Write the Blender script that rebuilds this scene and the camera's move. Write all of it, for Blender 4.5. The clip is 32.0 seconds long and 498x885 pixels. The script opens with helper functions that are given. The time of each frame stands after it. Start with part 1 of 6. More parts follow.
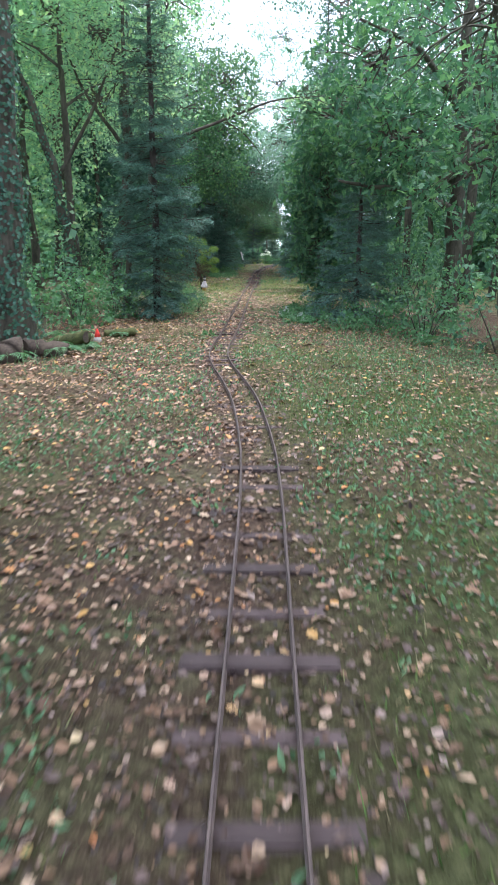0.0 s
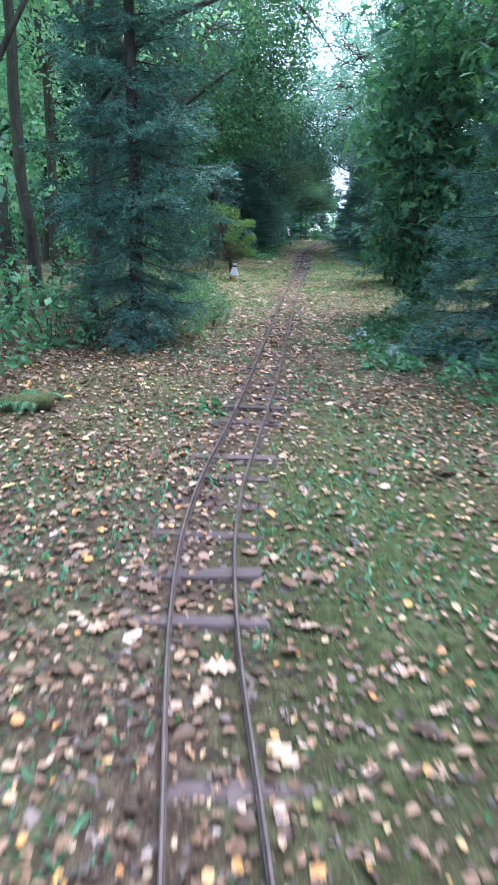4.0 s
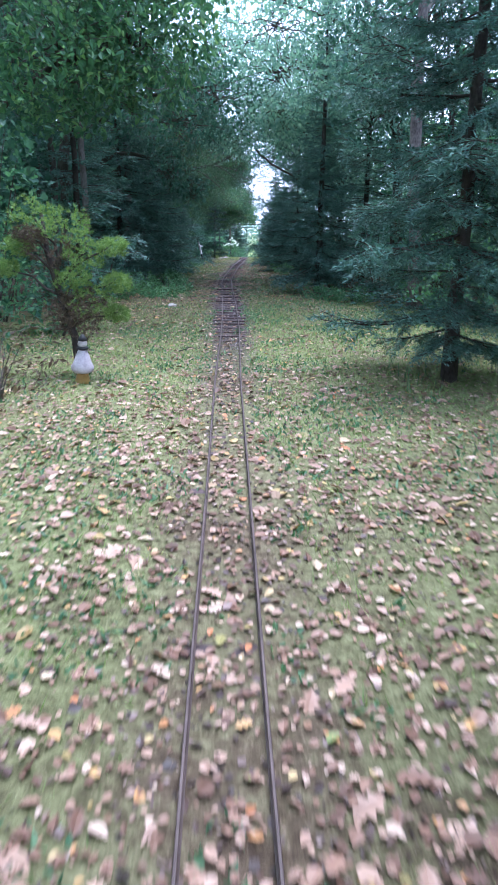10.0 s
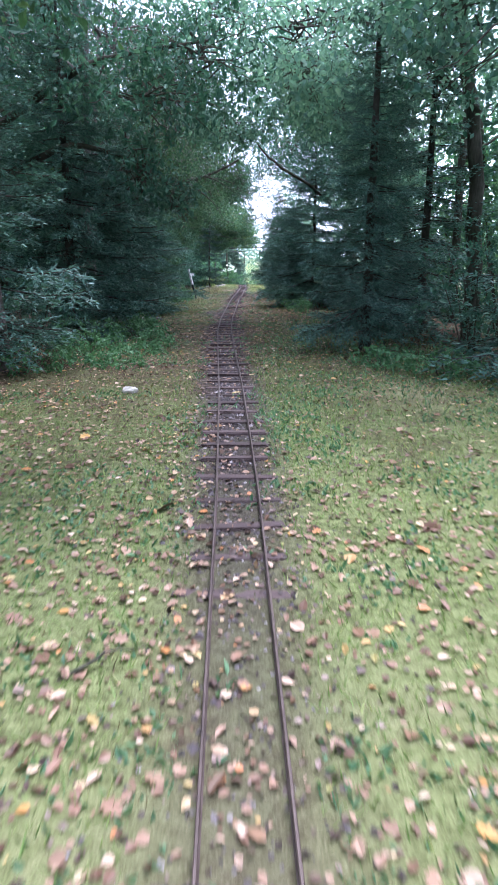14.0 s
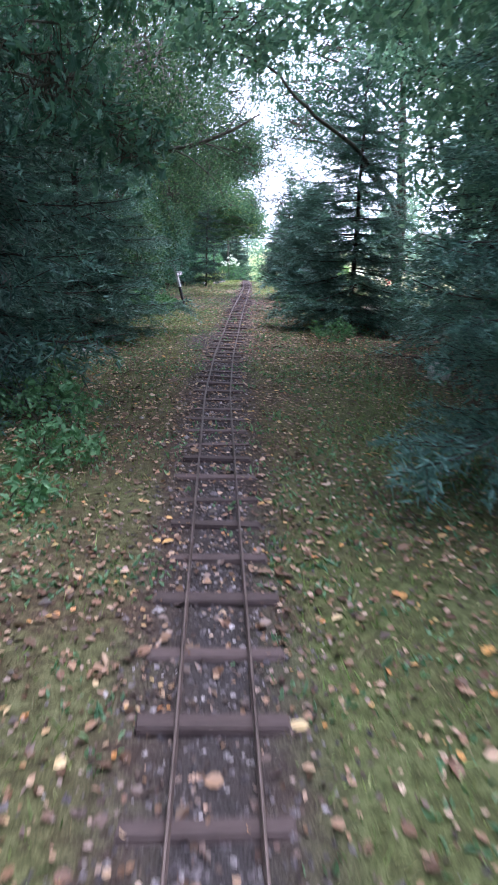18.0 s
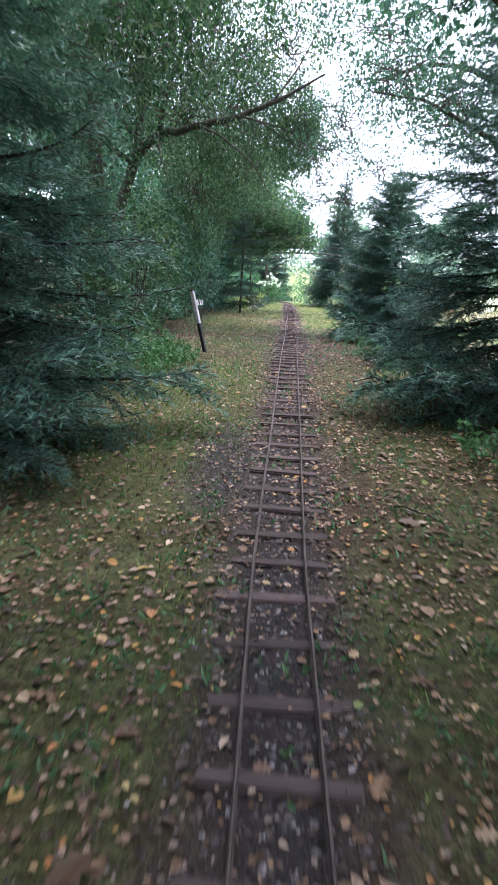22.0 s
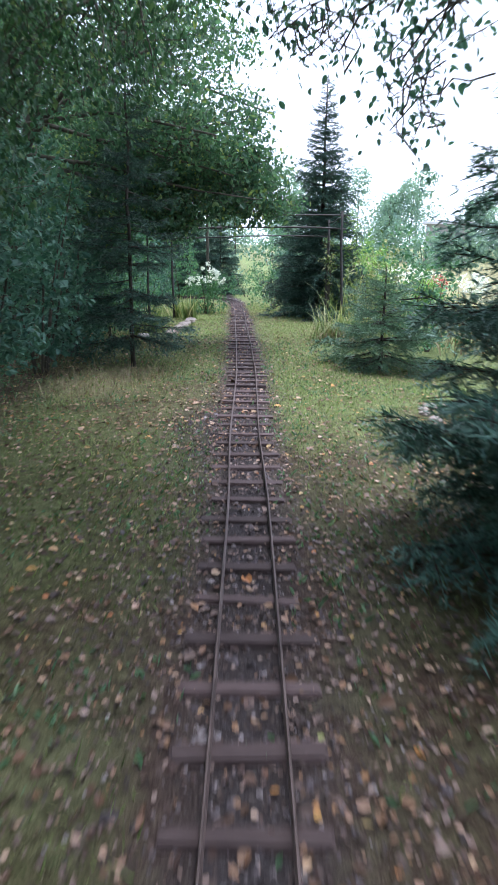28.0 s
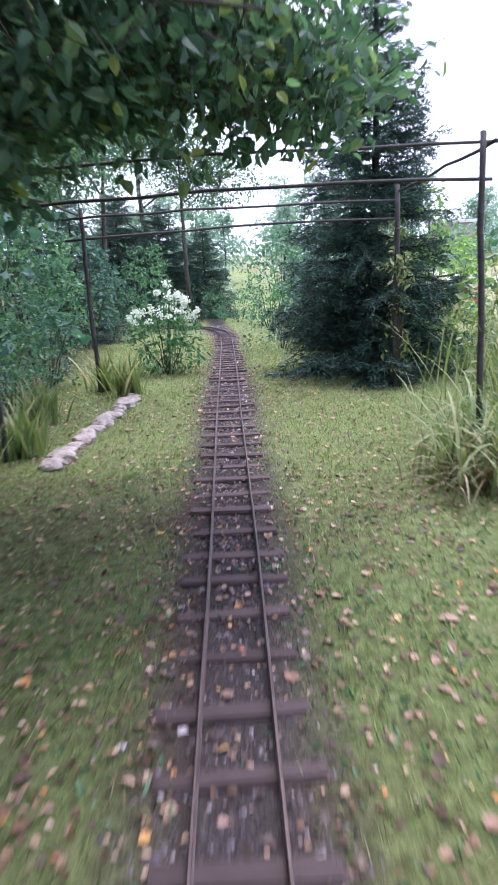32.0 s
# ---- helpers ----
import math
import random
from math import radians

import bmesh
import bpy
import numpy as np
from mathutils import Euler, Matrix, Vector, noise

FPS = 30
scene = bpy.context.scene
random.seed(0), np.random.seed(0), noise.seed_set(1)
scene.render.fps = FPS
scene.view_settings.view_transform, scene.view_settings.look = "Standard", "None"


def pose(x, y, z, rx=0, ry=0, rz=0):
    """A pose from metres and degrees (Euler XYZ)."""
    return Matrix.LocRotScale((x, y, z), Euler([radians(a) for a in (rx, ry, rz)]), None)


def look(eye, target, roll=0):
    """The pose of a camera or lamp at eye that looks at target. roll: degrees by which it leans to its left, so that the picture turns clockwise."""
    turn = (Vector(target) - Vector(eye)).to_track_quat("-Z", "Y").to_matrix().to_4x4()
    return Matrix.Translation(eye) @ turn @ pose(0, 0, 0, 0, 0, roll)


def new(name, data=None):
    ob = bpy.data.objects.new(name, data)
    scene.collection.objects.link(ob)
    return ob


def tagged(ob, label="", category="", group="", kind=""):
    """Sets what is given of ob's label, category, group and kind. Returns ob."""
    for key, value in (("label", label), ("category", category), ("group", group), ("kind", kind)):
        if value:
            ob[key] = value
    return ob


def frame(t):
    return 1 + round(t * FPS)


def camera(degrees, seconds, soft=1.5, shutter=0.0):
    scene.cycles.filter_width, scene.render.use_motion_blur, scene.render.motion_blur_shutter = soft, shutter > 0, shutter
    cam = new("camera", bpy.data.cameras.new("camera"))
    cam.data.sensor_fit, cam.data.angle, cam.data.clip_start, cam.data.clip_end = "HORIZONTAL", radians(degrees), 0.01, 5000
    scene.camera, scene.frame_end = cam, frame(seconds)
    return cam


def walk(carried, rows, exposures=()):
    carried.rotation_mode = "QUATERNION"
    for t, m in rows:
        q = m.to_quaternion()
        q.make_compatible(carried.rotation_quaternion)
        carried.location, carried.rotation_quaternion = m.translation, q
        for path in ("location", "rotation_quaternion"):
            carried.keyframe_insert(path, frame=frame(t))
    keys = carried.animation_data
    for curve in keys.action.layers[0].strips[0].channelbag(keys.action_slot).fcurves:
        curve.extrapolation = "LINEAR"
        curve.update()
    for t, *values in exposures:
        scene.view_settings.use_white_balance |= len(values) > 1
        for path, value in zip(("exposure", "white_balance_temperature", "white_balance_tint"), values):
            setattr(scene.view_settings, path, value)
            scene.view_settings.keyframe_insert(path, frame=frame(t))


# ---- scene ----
PATH = [
    (0, (0.094, 0.060, 1.054), (0.051, 1.980, 0.497), 0),
    (0.5, (0.100, 0.669, 1.068), (0.061, 2.593, 0.522), -0.7),
    (1, (0.086, 1.228, 1.081), (0.022, 3.150, 0.532), -0.9),
    (1.5, (0.068, 1.807, 1.090), (-0.001, 3.727, 0.536), -0.2),
    (2, (0.076, 2.384, 1.070), (0.029, 4.298, 0.494), -0.8),
    (2.5, (0.047, 2.933, 1.070), (0.006, 4.844, 0.484), 0.5),
    (3, (0.026, 3.542, 1.038), (-0.010, 5.436, 0.396), 2.7),
    (3.5, (-0.012, 4.089, 1.036), (-0.095, 5.982, 0.396), 2.2),
    (5.5, (-0.247, 6.273, 1.072), (-0.557, 8.163, 0.493), -0.6),
    (6, (-0.326, 6.845, 1.063), (-0.561, 8.741, 0.472), -1.8),
    (6.5, (-0.308, 7.422, 1.053), (-0.394, 9.328, 0.452), -3.7),
    (7, (-0.323, 7.977, 1.038), (-0.288, 9.887, 0.446), -1.8),
    (7.5, (-0.324, 8.692, 1.039), (-0.224, 10.588, 0.407), 0.1),
    (8, (-0.329, 9.311, 1.028), (-0.197, 11.216, 0.434), 1.6),
    (8.5, (-0.331, 9.821, 1.045), (-0.220, 11.730, 0.459), 1.1),
    (9, (-0.322, 10.378, 1.046), (-0.256, 12.287, 0.451), -0),
    (9.5, (-0.317, 10.939, 1.050), (-0.251, 12.847, 0.456), 0.2),
    (10, (-0.325, 11.497, 1.056), (-0.245, 13.405, 0.465), 0.7),
    (10.5, (-0.335, 12.044, 1.068), (-0.245, 13.957, 0.490), 0.9),
    (11, (-0.314, 12.618, 1.068), (-0.261, 14.532, 0.490), -0.2),
    (11.5, (-0.324, 13.199, 1.059), (-0.280, 15.122, 0.514), -1.1),
    (12, (-0.312, 13.783, 1.050), (-0.259, 15.707, 0.507), -0.6),
    (12.5, (-0.294, 14.373, 1.045), (-0.221, 16.300, 0.511), -0.6),
    (13, (-0.303, 14.908, 1.046), (-0.229, 16.828, 0.496), -0.2),
    (13.5, (-0.313, 15.478, 1.062), (-0.231, 17.405, 0.532), -0.2),
    (15.5, (-0.267, 17.771, 1.119), (-0.175, 19.690, 0.565), 1.5),
    (16, (-0.247, 18.420, 1.123), (-0.160, 20.336, 0.557), 0.8),
    (16.5, (-0.251, 19.023, 1.146), (-0.159, 20.953, 0.629), 0.8),
    (17, (-0.240, 19.669, 1.144), (-0.135, 21.598, 0.627), 1.1),
    (17.5, (-0.233, 20.278, 1.148), (-0.108, 22.202, 0.615), 1.7),
    (18, (-0.231, 20.875, 1.159), (-0.133, 22.793, 0.600), 2),
    (18.5, (-0.220, 21.454, 1.168), (-0.252, 23.373, 0.604), 0.8),
    (19, (-0.233, 22.059, 1.175), (-0.310, 23.997, 0.686), 0.3),
    (19.5, (-0.247, 22.686, 1.171), (-0.320, 24.618, 0.660), 1.6),
    (20, (-0.228, 23.332, 1.148), (-0.266, 25.260, 0.615), 0.8),
    (20.5, (-0.263, 23.967, 1.134), (-0.284, 25.893, 0.595), 1),
    (21, (-0.277, 24.565, 1.143), (-0.286, 26.492, 0.608), 2.6),
    (21.5, (-0.288, 25.112, 1.161), (-0.287, 27.047, 0.654), 1.5),
    (22, (-0.309, 25.637, 1.119), (-0.301, 27.569, 0.601), 2.9),
    (22.5, (-0.288, 26.264, 1.114), (-0.254, 28.192, 0.586), 1.8),
    (23, (-0.262, 26.971, 1.109), (-0.172, 28.893, 0.566), 3.3),
    (23.5, (-0.198, 27.611, 1.094), (-0.122, 29.536, 0.553), 2.5),
    (24, (-0.158, 28.296, 1.107), (-0.080, 30.219, 0.561), 1.5),
    (24.5, (-0.138, 28.919, 1.100), (-0.079, 30.853, 0.598), 0.8),
    (26.5, (0.064, 32.239, 1.192), (0.143, 34.152, 0.615), 0.1),
    (27, (0.117, 33.085, 1.186), (0.238, 34.986, 0.582), 0.8),
    (27.5, (0.151, 33.816, 1.191), (0.288, 35.725, 0.617), -0),
    (28, (0.181, 34.603, 1.158), (0.305, 36.515, 0.589), 0.8),
    (28.5, (0.237, 35.363, 1.146), (0.371, 37.273, 0.572), -0.2),
    (29, (0.275, 36.135, 1.128), (0.400, 38.046, 0.556), -0.1),
    (29.5, (0.329, 36.931, 1.104), (0.463, 38.844, 0.537), 0),
    (30, (0.370, 37.688, 1.094), (0.523, 39.607, 0.555), -0.1),
    (30.5, (0.413, 38.529, 1.062), (0.582, 40.439, 0.499), 0.9),
    (31, (0.501, 39.421, 1.051), (0.616, 41.336, 0.488), -1.3),
    (31.5, (0.540, 40.189, 1.033), (0.648, 42.113, 0.500), -2.4),
    (32, (0.593, 40.983, 0.995), (0.711, 42.904, 0.456), -2.2),
]
cam = camera(40.0, 32.0, soft=1.4, shutter=0.6)
EXPOSURES = [(0, 0.86, 6350, 8), (1, 0.9, 5800, 6), (2, 0.96, 5600, 6), (3, 1.02, 5450, 6), (6, 1.0, 5350, 10), (9, 1.14, 5300, 14), (12, 0.84, 5450, 18), (13, 1.02, 5700, 16), (16, 1.4, 5800, 22), (18, 1.3, 5900, 20), (19, 1.32, 5950, 18), (20, 1.54, 6050, 16), (22, 1.28, 6350, 14),
             (23, 0.92, 6250, 14), (24, 0.82, 6400, 14), (27, 0.55, 5950, 14), (28, 0.54, 6100, 12), (29, 0.52, 6100, 16), (30, -0.06, 6000, 22), (31, 0.14, 6050, 20), (31.5, 0.4, 6050, 20), (32, 0.66, 6050, 24)]
walk(cam, [(t, look(*p)) for t, *p in PATH], EXPOSURES)

# ---- world and light: a bright overcast sky ----
world = bpy.data.worlds.new("overcast_sky")
scene.world = world
world.use_nodes = True
wn, wl = world.node_tree.nodes, world.node_tree.links
wn.clear()
sky = wn.new("ShaderNodeTexSky")
sky.sky_type, sky.sun_disc = "NISHITA", False
sky.sun_elevation, sky.sun_rotation = radians(75), radians(35)
sky.dust_density, sky.air_density = 3.0, 1.0
veil = wn.new("ShaderNodeMixRGB")
veil.inputs["Fac"].default_value = 0.82
veil.inputs["Color2"].default_value = (10.8, 11.8, 14.6, 1)
bg = wn.new("ShaderNodeBackground")
bg.inputs["Strength"].default_value = 0.14
out = wn.new("ShaderNodeOutputWorld")
wl.new(sky.outputs["Color"], veil.inputs["Color1"])
wl.new(veil.outputs["Color"], bg.inputs["Color"])
wl.new(bg.outputs["Background"], out.inputs["Surface"])
sun_data = bpy.data.lights.new("sun", "SUN")
sun_data.energy, sun_data.angle, sun_data.color = 3.0, radians(32), (1.0, 0.98, 0.96)
sun = new("sun", sun_data)
sun.matrix_world = look((10 * math.sin(radians(35)), 10 * math.cos(radians(35)), 37.3), (0, 0, 0))

# ---- materials ----
def nodes_of(name):
    m = bpy.data.materials.new(name)
    m.use_nodes = True
    n, l = m.node_tree.nodes, m.node_tree.links
    return m, n, l, n["Principled BSDF"]


def ramp(n, stops):
    r = n.new("ShaderNodeValToRGB")
    e = r.color_ramp.elements
    while len(e) < len(stops):
        e.new(0.5)
    for k, (p, c) in enumerate(stops):
        e[k].position, e[k].color = p, (*c, 1)
    return r


def noise_node(n, l, scale, detail=4.0, rough=0.6, coord="Object"):
    tc, t = n.new("ShaderNodeTexCoord"), n.new("ShaderNodeTexNoise")
    t.inputs["Scale"].default_value, t.inputs["Detail"].default_value = scale, detail
    t.inputs["Roughness"].default_value = rough
    l.new(tc.outputs[coord], t.inputs["Vector"])
    return t


def mixc(n, l, fac, a, b, mode="MIX"):
    m = n.new("ShaderNodeMixRGB")
    m.blend_type = mode
    for key, v in (("Fac", fac), ("Color1", a), ("Color2", b)):
        if isinstance(v, (int, float)):
            m.inputs[key].default_value = v
        elif isinstance(v, tuple):
            m.inputs[key].default_value = (*v, 1)
        else:
            l.new(v, m.inputs[key])
    return m.outputs["Color"]


def bump(n, l, height, strength, distance, bsdf):
    b = n.new("ShaderNodeBump")
    b.inputs["Strength"].default_value, b.inputs["Distance"].default_value = strength, distance
    l.new(height, b.inputs["Height"])
    l.new(b.outputs["Normal"], bsdf.inputs["Normal"])


def foliage(name, stops, rough=0.48, see=0.3, spots=0.25):
    """Leaves: colour by leaf, blotches, some light shining through."""
    m, n, l, p = nodes_of(name)
    g = n.new("ShaderNodeNewGeometry")
    r = ramp(n, stops)
    l.new(g.outputs["Random Per Island"], r.inputs["Fac"])
    t = noise_node(n, l, 9.0, 3)
    big = ramp(n, [(0.3, (0.62, 0.66, 0.62)), (0.7, (1.25, 1.2, 1.1))])
    l.new(t.outputs["Fac"], big.inputs["Fac"])
    col = mixc(n, l, spots * 2.4, r.outputs["Color"], big.outputs["Color"], "MULTIPLY")
    l.new(col, p.inputs["Base Color"])
    p.inputs["Roughness"].default_value = rough
    p.inputs["Specular IOR Level"].default_value = 0.35
    tr, mx = n.new("ShaderNodeBsdfTranslucent"), n.new("ShaderNodeMixShader")
    bright = mixc(n, l, 1.0, col, (1.2, 1.32, 0.85), "MULTIPLY")
    l.new(bright, tr.inputs["Color"])
    mx.inputs["Fac"].default_value = see
    o = n["Material Output"]
    l.new(p.outputs["BSDF"], mx.inputs[1])
    l.new(tr.outputs["BSDF"], mx.inputs[2])
    l.new(mx.outputs["Shader"], o.inputs["Surface"])
    return m


def rough_stuff(name, a, b, scale, rough=0.85, bump_d=0.01, stretch=(1, 1, 1), metal=0.0, per_object=0.0, spec=0.3, islands=None):
    """Bark, wood, stone, metal: two scales of noise in colour and relief."""
    m, n, l, p = nodes_of(name)
    tc, mp = n.new("ShaderNodeTexCoord"), n.new("ShaderNodeMapping")
    mp.inputs["Scale"].default_value = stretch
    l.new(tc.outputs["Object"], mp.inputs["Vector"])
    t1, t2 = n.new("ShaderNodeTexNoise"), n.new("ShaderNodeTexNoise")
    for t, s in ((t1, scale), (t2, scale * 6)):
        t.inputs["Scale"].default_value, t.inputs["Detail"].default_value = s, 5
        l.new(mp.outputs["Vector"], t.inputs["Vector"])
    f = mixc(n, l, 0.45, t1.outputs["Fac"], t2.outputs["Fac"])
    r = ramp(n, [(0.34, a), (0.66, b)])
    l.new(f, r.inputs["Fac"])
    col = r.outputs["Color"]
    if per_object:
        oi = n.new("ShaderNodeObjectInfo")
        rr = ramp(n, [(0, (1 - per_object,) * 3), (1, (1 + per_object,) * 3)])
        l.new(oi.outputs["Random"], rr.inputs["Fac"])
        col = mixc(n, l, 1.0, col, rr.outputs["Color"], "MULTIPLY")
    if islands:
        g = n.new("ShaderNodeNewGeometry")
        ri = ramp(n, islands)
        l.new(g.outputs["Random Per Island"], ri.inputs["Fac"])
        col = mixc(n, l, 1.0, col, ri.outputs["Color"], "MULTIPLY")
    l.new(col, p.inputs["Base Color"])
    p.inputs["Roughness"].default_value, p.inputs["Metallic"].default_value = rough, metal
    p.inputs["Specular IOR Level"].default_value = spec
    bump(n, l, f, 0.8, bump_d, p)
    return m


M_OAK = foliage("oak_leaf", [(0, (0.050, 0.130, 0.092)), (0.45, (0.080, 0.190, 0.125)), (0.8, (0.130, 0.270, 0.155)), (1, (0.200, 0.360, 0.180))], see=0.42)
# Paler than real leaves: woodland light and haze are in the colour.
M_PALE = foliage("haze_paled_leaf", [(0, (0.18, 0.34, 0.27)), (0.5, (0.28, 0.47, 0.36)), (0.85, (0.40, 0.57, 0.40)), (1, (0.50, 0.62, 0.38))], see=0.55)
M_BIRCH = foliage("birch_leaf", [(0, (0.029, 0.076, 0.045)), (0.5, (0.051, 0.122, 0.067)), (0.92, (0.088, 0.182, 0.090)), (1, (0.18, 0.24, 0.11))], see=0.3)
M_DARK = foliage("dark_leaf", [(0, (0.044, 0.118, 0.098)), (0.6, (0.074, 0.172, 0.138)), (1, (0.125, 0.245, 0.19))], see=0.35)
M_FRUIT = foliage("fruit_tree_leaf", [(0, (0.05, 0.115, 0.08)), (0.5, (0.08, 0.17, 0.115)), (0.9, (0.14, 0.25, 0.15)), (1, (0.30, 0.36, 0.12))], see=0.52)
M_LINDEN = foliage("bright_green_leaf", [(0, (0.055, 0.135, 0.085)), (0.5, (0.09, 0.20, 0.115)), (0.85, (0.145, 0.29, 0.145)), (1, (0.24, 0.38, 0.17))], see=0.45)
M_NEEDLE = foliage("spruce_needle", [(0, (0.055, 0.130, 0.118)), (0.6, (0.098, 0.205, 0.182)), (1, (0.175, 0.315, 0.275))], see=0.2)
M_FIR = foliage("fir_needle", [(0, (0.027, 0.068, 0.060)), (0.6, (0.047, 0.107, 0.090)), (1, (0.090, 0.175, 0.142))], see=0.15)
M_YOUNG = foliage("young_spruce_needle", [(0, (0.055, 0.12, 0.085)), (0.6, (0.095, 0.19, 0.13)), (1, (0.17, 0.29, 0.19))], see=0.2)
M_SCOTS = foliage("yellow_green_needle", [(0, (0.12, 0.21, 0.05)), (0.6, (0.20, 0.32, 0.09)), (1, (0.33, 0.44, 0.16))], see=0.25)
M_BROWNTWIG = foliage("dry_brown_twig", [(0, (0.07, 0.05, 0.035)), (0.6, (0.13, 0.09, 0.065)), (1, (0.2, 0.15, 0.1))], see=0.1)
M_NETTLE = foliage("nettle_leaf", [(0, (0.060, 0.150, 0.075)), (0.6, (0.095, 0.220, 0.110)), (1, (0.150, 0.300, 0.160))], see=0.3)
M_SILVER = foliage("silvery_leaf", [(0, (0.250, 0.317, 0.307)), (0.6, (0.380, 0.442, 0.472)), (1, (0.500, 0.557, 0.614))], see=0.2)
M_GRASS = foliage("lawn_grass", [(0, (0.13, 0.215, 0.07)), (0.4, (0.235, 0.345, 0.12)), (0.8, (0.37, 0.465, 0.19)), (1, (0.56, 0.52, 0.31))], see=0.3)
M_DRYGRASS = foliage("dry_grass", [(0, (0.15, 0.115, 0.07)), (0.5, (0.25, 0.20, 0.125)), (1, (0.40, 0.35, 0.24))], see=0.25)
M_REED = foliage("reed_leaf", [(0, (0.11, 0.18, 0.06)), (0.5, (0.20, 0.27, 0.11)), (0.8, (0.36, 0.37, 0.19)), (1, (0.52, 0.47, 0.30))], see=0.3)
M_PETAL = foliage("white_petal", [(0, (0.72, 0.74, 0.78)), (1, (0.85, 0.86, 0.88))], see=0.3, spots=0.05)
M_LITTER = foliage("fallen_leaf", [(0, (0.12, 0.066, 0.05)), (0.3, (0.25, 0.14, 0.105)), (0.55, (0.39, 0.24, 0.185)), (0.75, (0.52, 0.34, 0.27)), (0.88, (0.65, 0.48, 0.40)), (0.93, (0.58, 0.43, 0.20)), (0.975, (0.56, 0.22, 0.11)), (1, (0.24, 0.32, 0.12))], see=0.12, spots=0.2)
# Mossy green, kept dark to hold tree shade in the colour too.
M_SHADEMOSS = foliage("moss_shade_grass", [(0, (0.038, 0.080, 0.022)), (0.5, (0.08, 0.15, 0.040)), (0.85, (0.14, 0.22, 0.06)), (1, (0.26, 0.26, 0.12))], see=0.25)
M_DARKLITTER = foliage("dark_fallen_leaf", [(0, (0.05, 0.027, 0.018)), (0.3, (0.12, 0.064, 0.042)), (0.6, (0.23, 0.13, 0.082)), (0.78, (0.35, 0.21, 0.145)), (0.9, (0.54, 0.38, 0.28)), (0.96, (0.58, 0.33, 0.11)), (1, (0.50, 0.19, 0.08))], see=0.1, spots=0.2)
M_FRAGMENT = foliage("crumbled_leaf", [(0, (0.03, 0.02, 0.02)), (0.4, (0.08, 0.05, 0.046)), (0.75, (0.16, 0.105, 0.098)), (0.93, (0.36, 0.26, 0.24)), (1, (0.34, 0.18, 0.09))], see=0.05, spots=0.2)
# Distance haze is put into this pale leaf colour.
M_HAZY = foliage("haze_tinted_leaf", [(0, (0.16, 0.27, 0.23)), (0.5, (0.23, 0.36, 0.31)), (1, (0.32, 0.45, 0.35))], see=0.3)
M_FENNEL = foliage("feathery_herb_leaf", [(0, (0.08, 0.17, 0.10)), (0.5, (0.13, 0.25, 0.15)), (1, (0.22, 0.36, 0.22))], see=0.35)
M_LIME = foliage("lime_green_leaf", [(0, (0.13, 0.26, 0.09)), (0.5, (0.24, 0.40, 0.14)), (1, (0.38, 0.52, 0.2))], see=0.4)
M_REDLEAF = foliage("red_leaf", [(0, (0.3, 0.05, 0.05)), (1, (0.6, 0.12, 0.11))], see=0.2)
# Blue-green leaf, lightened in colour for haze and sky light.
M_FARWOOD = foliage("hazed_blue_green_leaf", [(0, (0.13, 0.25, 0.235)), (0.5, (0.22, 0.37, 0.345)), (1, (0.33, 0.49, 0.43))], see=0.5)

M_BARK = rough_stuff("grey_brown_bark", (0.030, 0.027, 0.021), (0.12, 0.108, 0.085), 7, 0.9, 0.02, (1, 1, 0.25))
M_SPRUCEBARK = rough_stuff("spruce_bark", (0.030, 0.025, 0.022), (0.10, 0.082, 0.072), 11, 0.9, 0.012, (1, 1, 0.5))
M_BIRCHBARK = rough_stuff("birch_bark", (0.035, 0.027, 0.026), (0.27, 0.23, 0.22), 7, 0.8, 0.02, (1.6, 1.6, 0.45))
M_SLEEPER = rough_stuff("dark_sleeper", (0.036, 0.024, 0.025), (0.125, 0.087, 0.087), 8, 0.75, 0.005, (0.35, 3, 3), per_object=0.35)
M_RAIL = rough_stuff("rusty_rail", (0.045, 0.030, 0.028), (0.135, 0.095, 0.088), 22, 0.6, 0.001, (1, 0.2, 1), metal=0.1, spec=0.4)
M_STONE = rough_stuff("ballast_stone", (0.28, 0.26, 0.265), (0.60, 0.56, 0.565), 30, 0.85, 0.002, islands=[(0, (.11, .10, .11)), (.5, (.23, .205, .225)), (.85, (.44, .40, .43)), (1, (1.0, .95, .98))])
M_PALESTONE = rough_stuff("pale_stone", (0.32, 0.29, 0.28), (0.6, 0.56, 0.53), 12, 0.85, 0.008)
M_DULLSTONE = rough_stuff("dull_beige_stone", (0.19, 0.16, 0.145), (0.45, 0.39, 0.36), 12, 0.9, 0.01)
M_MOSS = rough_stuff("mossy_wood", (0.025, 0.03, 0.014), (0.11, 0.12, 0.045), 14, 0.95, 0.02)
M_DEADWOOD = rough_stuff("dead_wood", (0.03, 0.022, 0.018), (0.1, 0.075, 0.06), 9, 0.9, 0.015)
M_WHITE = rough_stuff("weathered_white_paint", (0.34, 0.31, 0.32), (0.68, 0.66, 0.67), 8, 0.6, 0.002)
M_LILAC = rough_stuff("weathered_lilac_glaze", (0.34, 0.29, 0.33), (0.66, 0.60, 0.64), 16, 0.5, 0.003)
M_BLACK = rough_stuff("weathered_black_paint", (0.012, 0.012, 0.013), (0.04, 0.04, 0.042), 10, 0.55, 0.002)
M_YELLOW = rough_stuff("ochre_glaze", (0.3, 0.18, 0.06), (0.48, 0.31, 0.1), 14, 0.5, 0.002)
M_RED = rough_stuff("red_paint", (0.5, 0.03, 0.025), (0.72, 0.06, 0.05), 14, 0.45, 0.001)
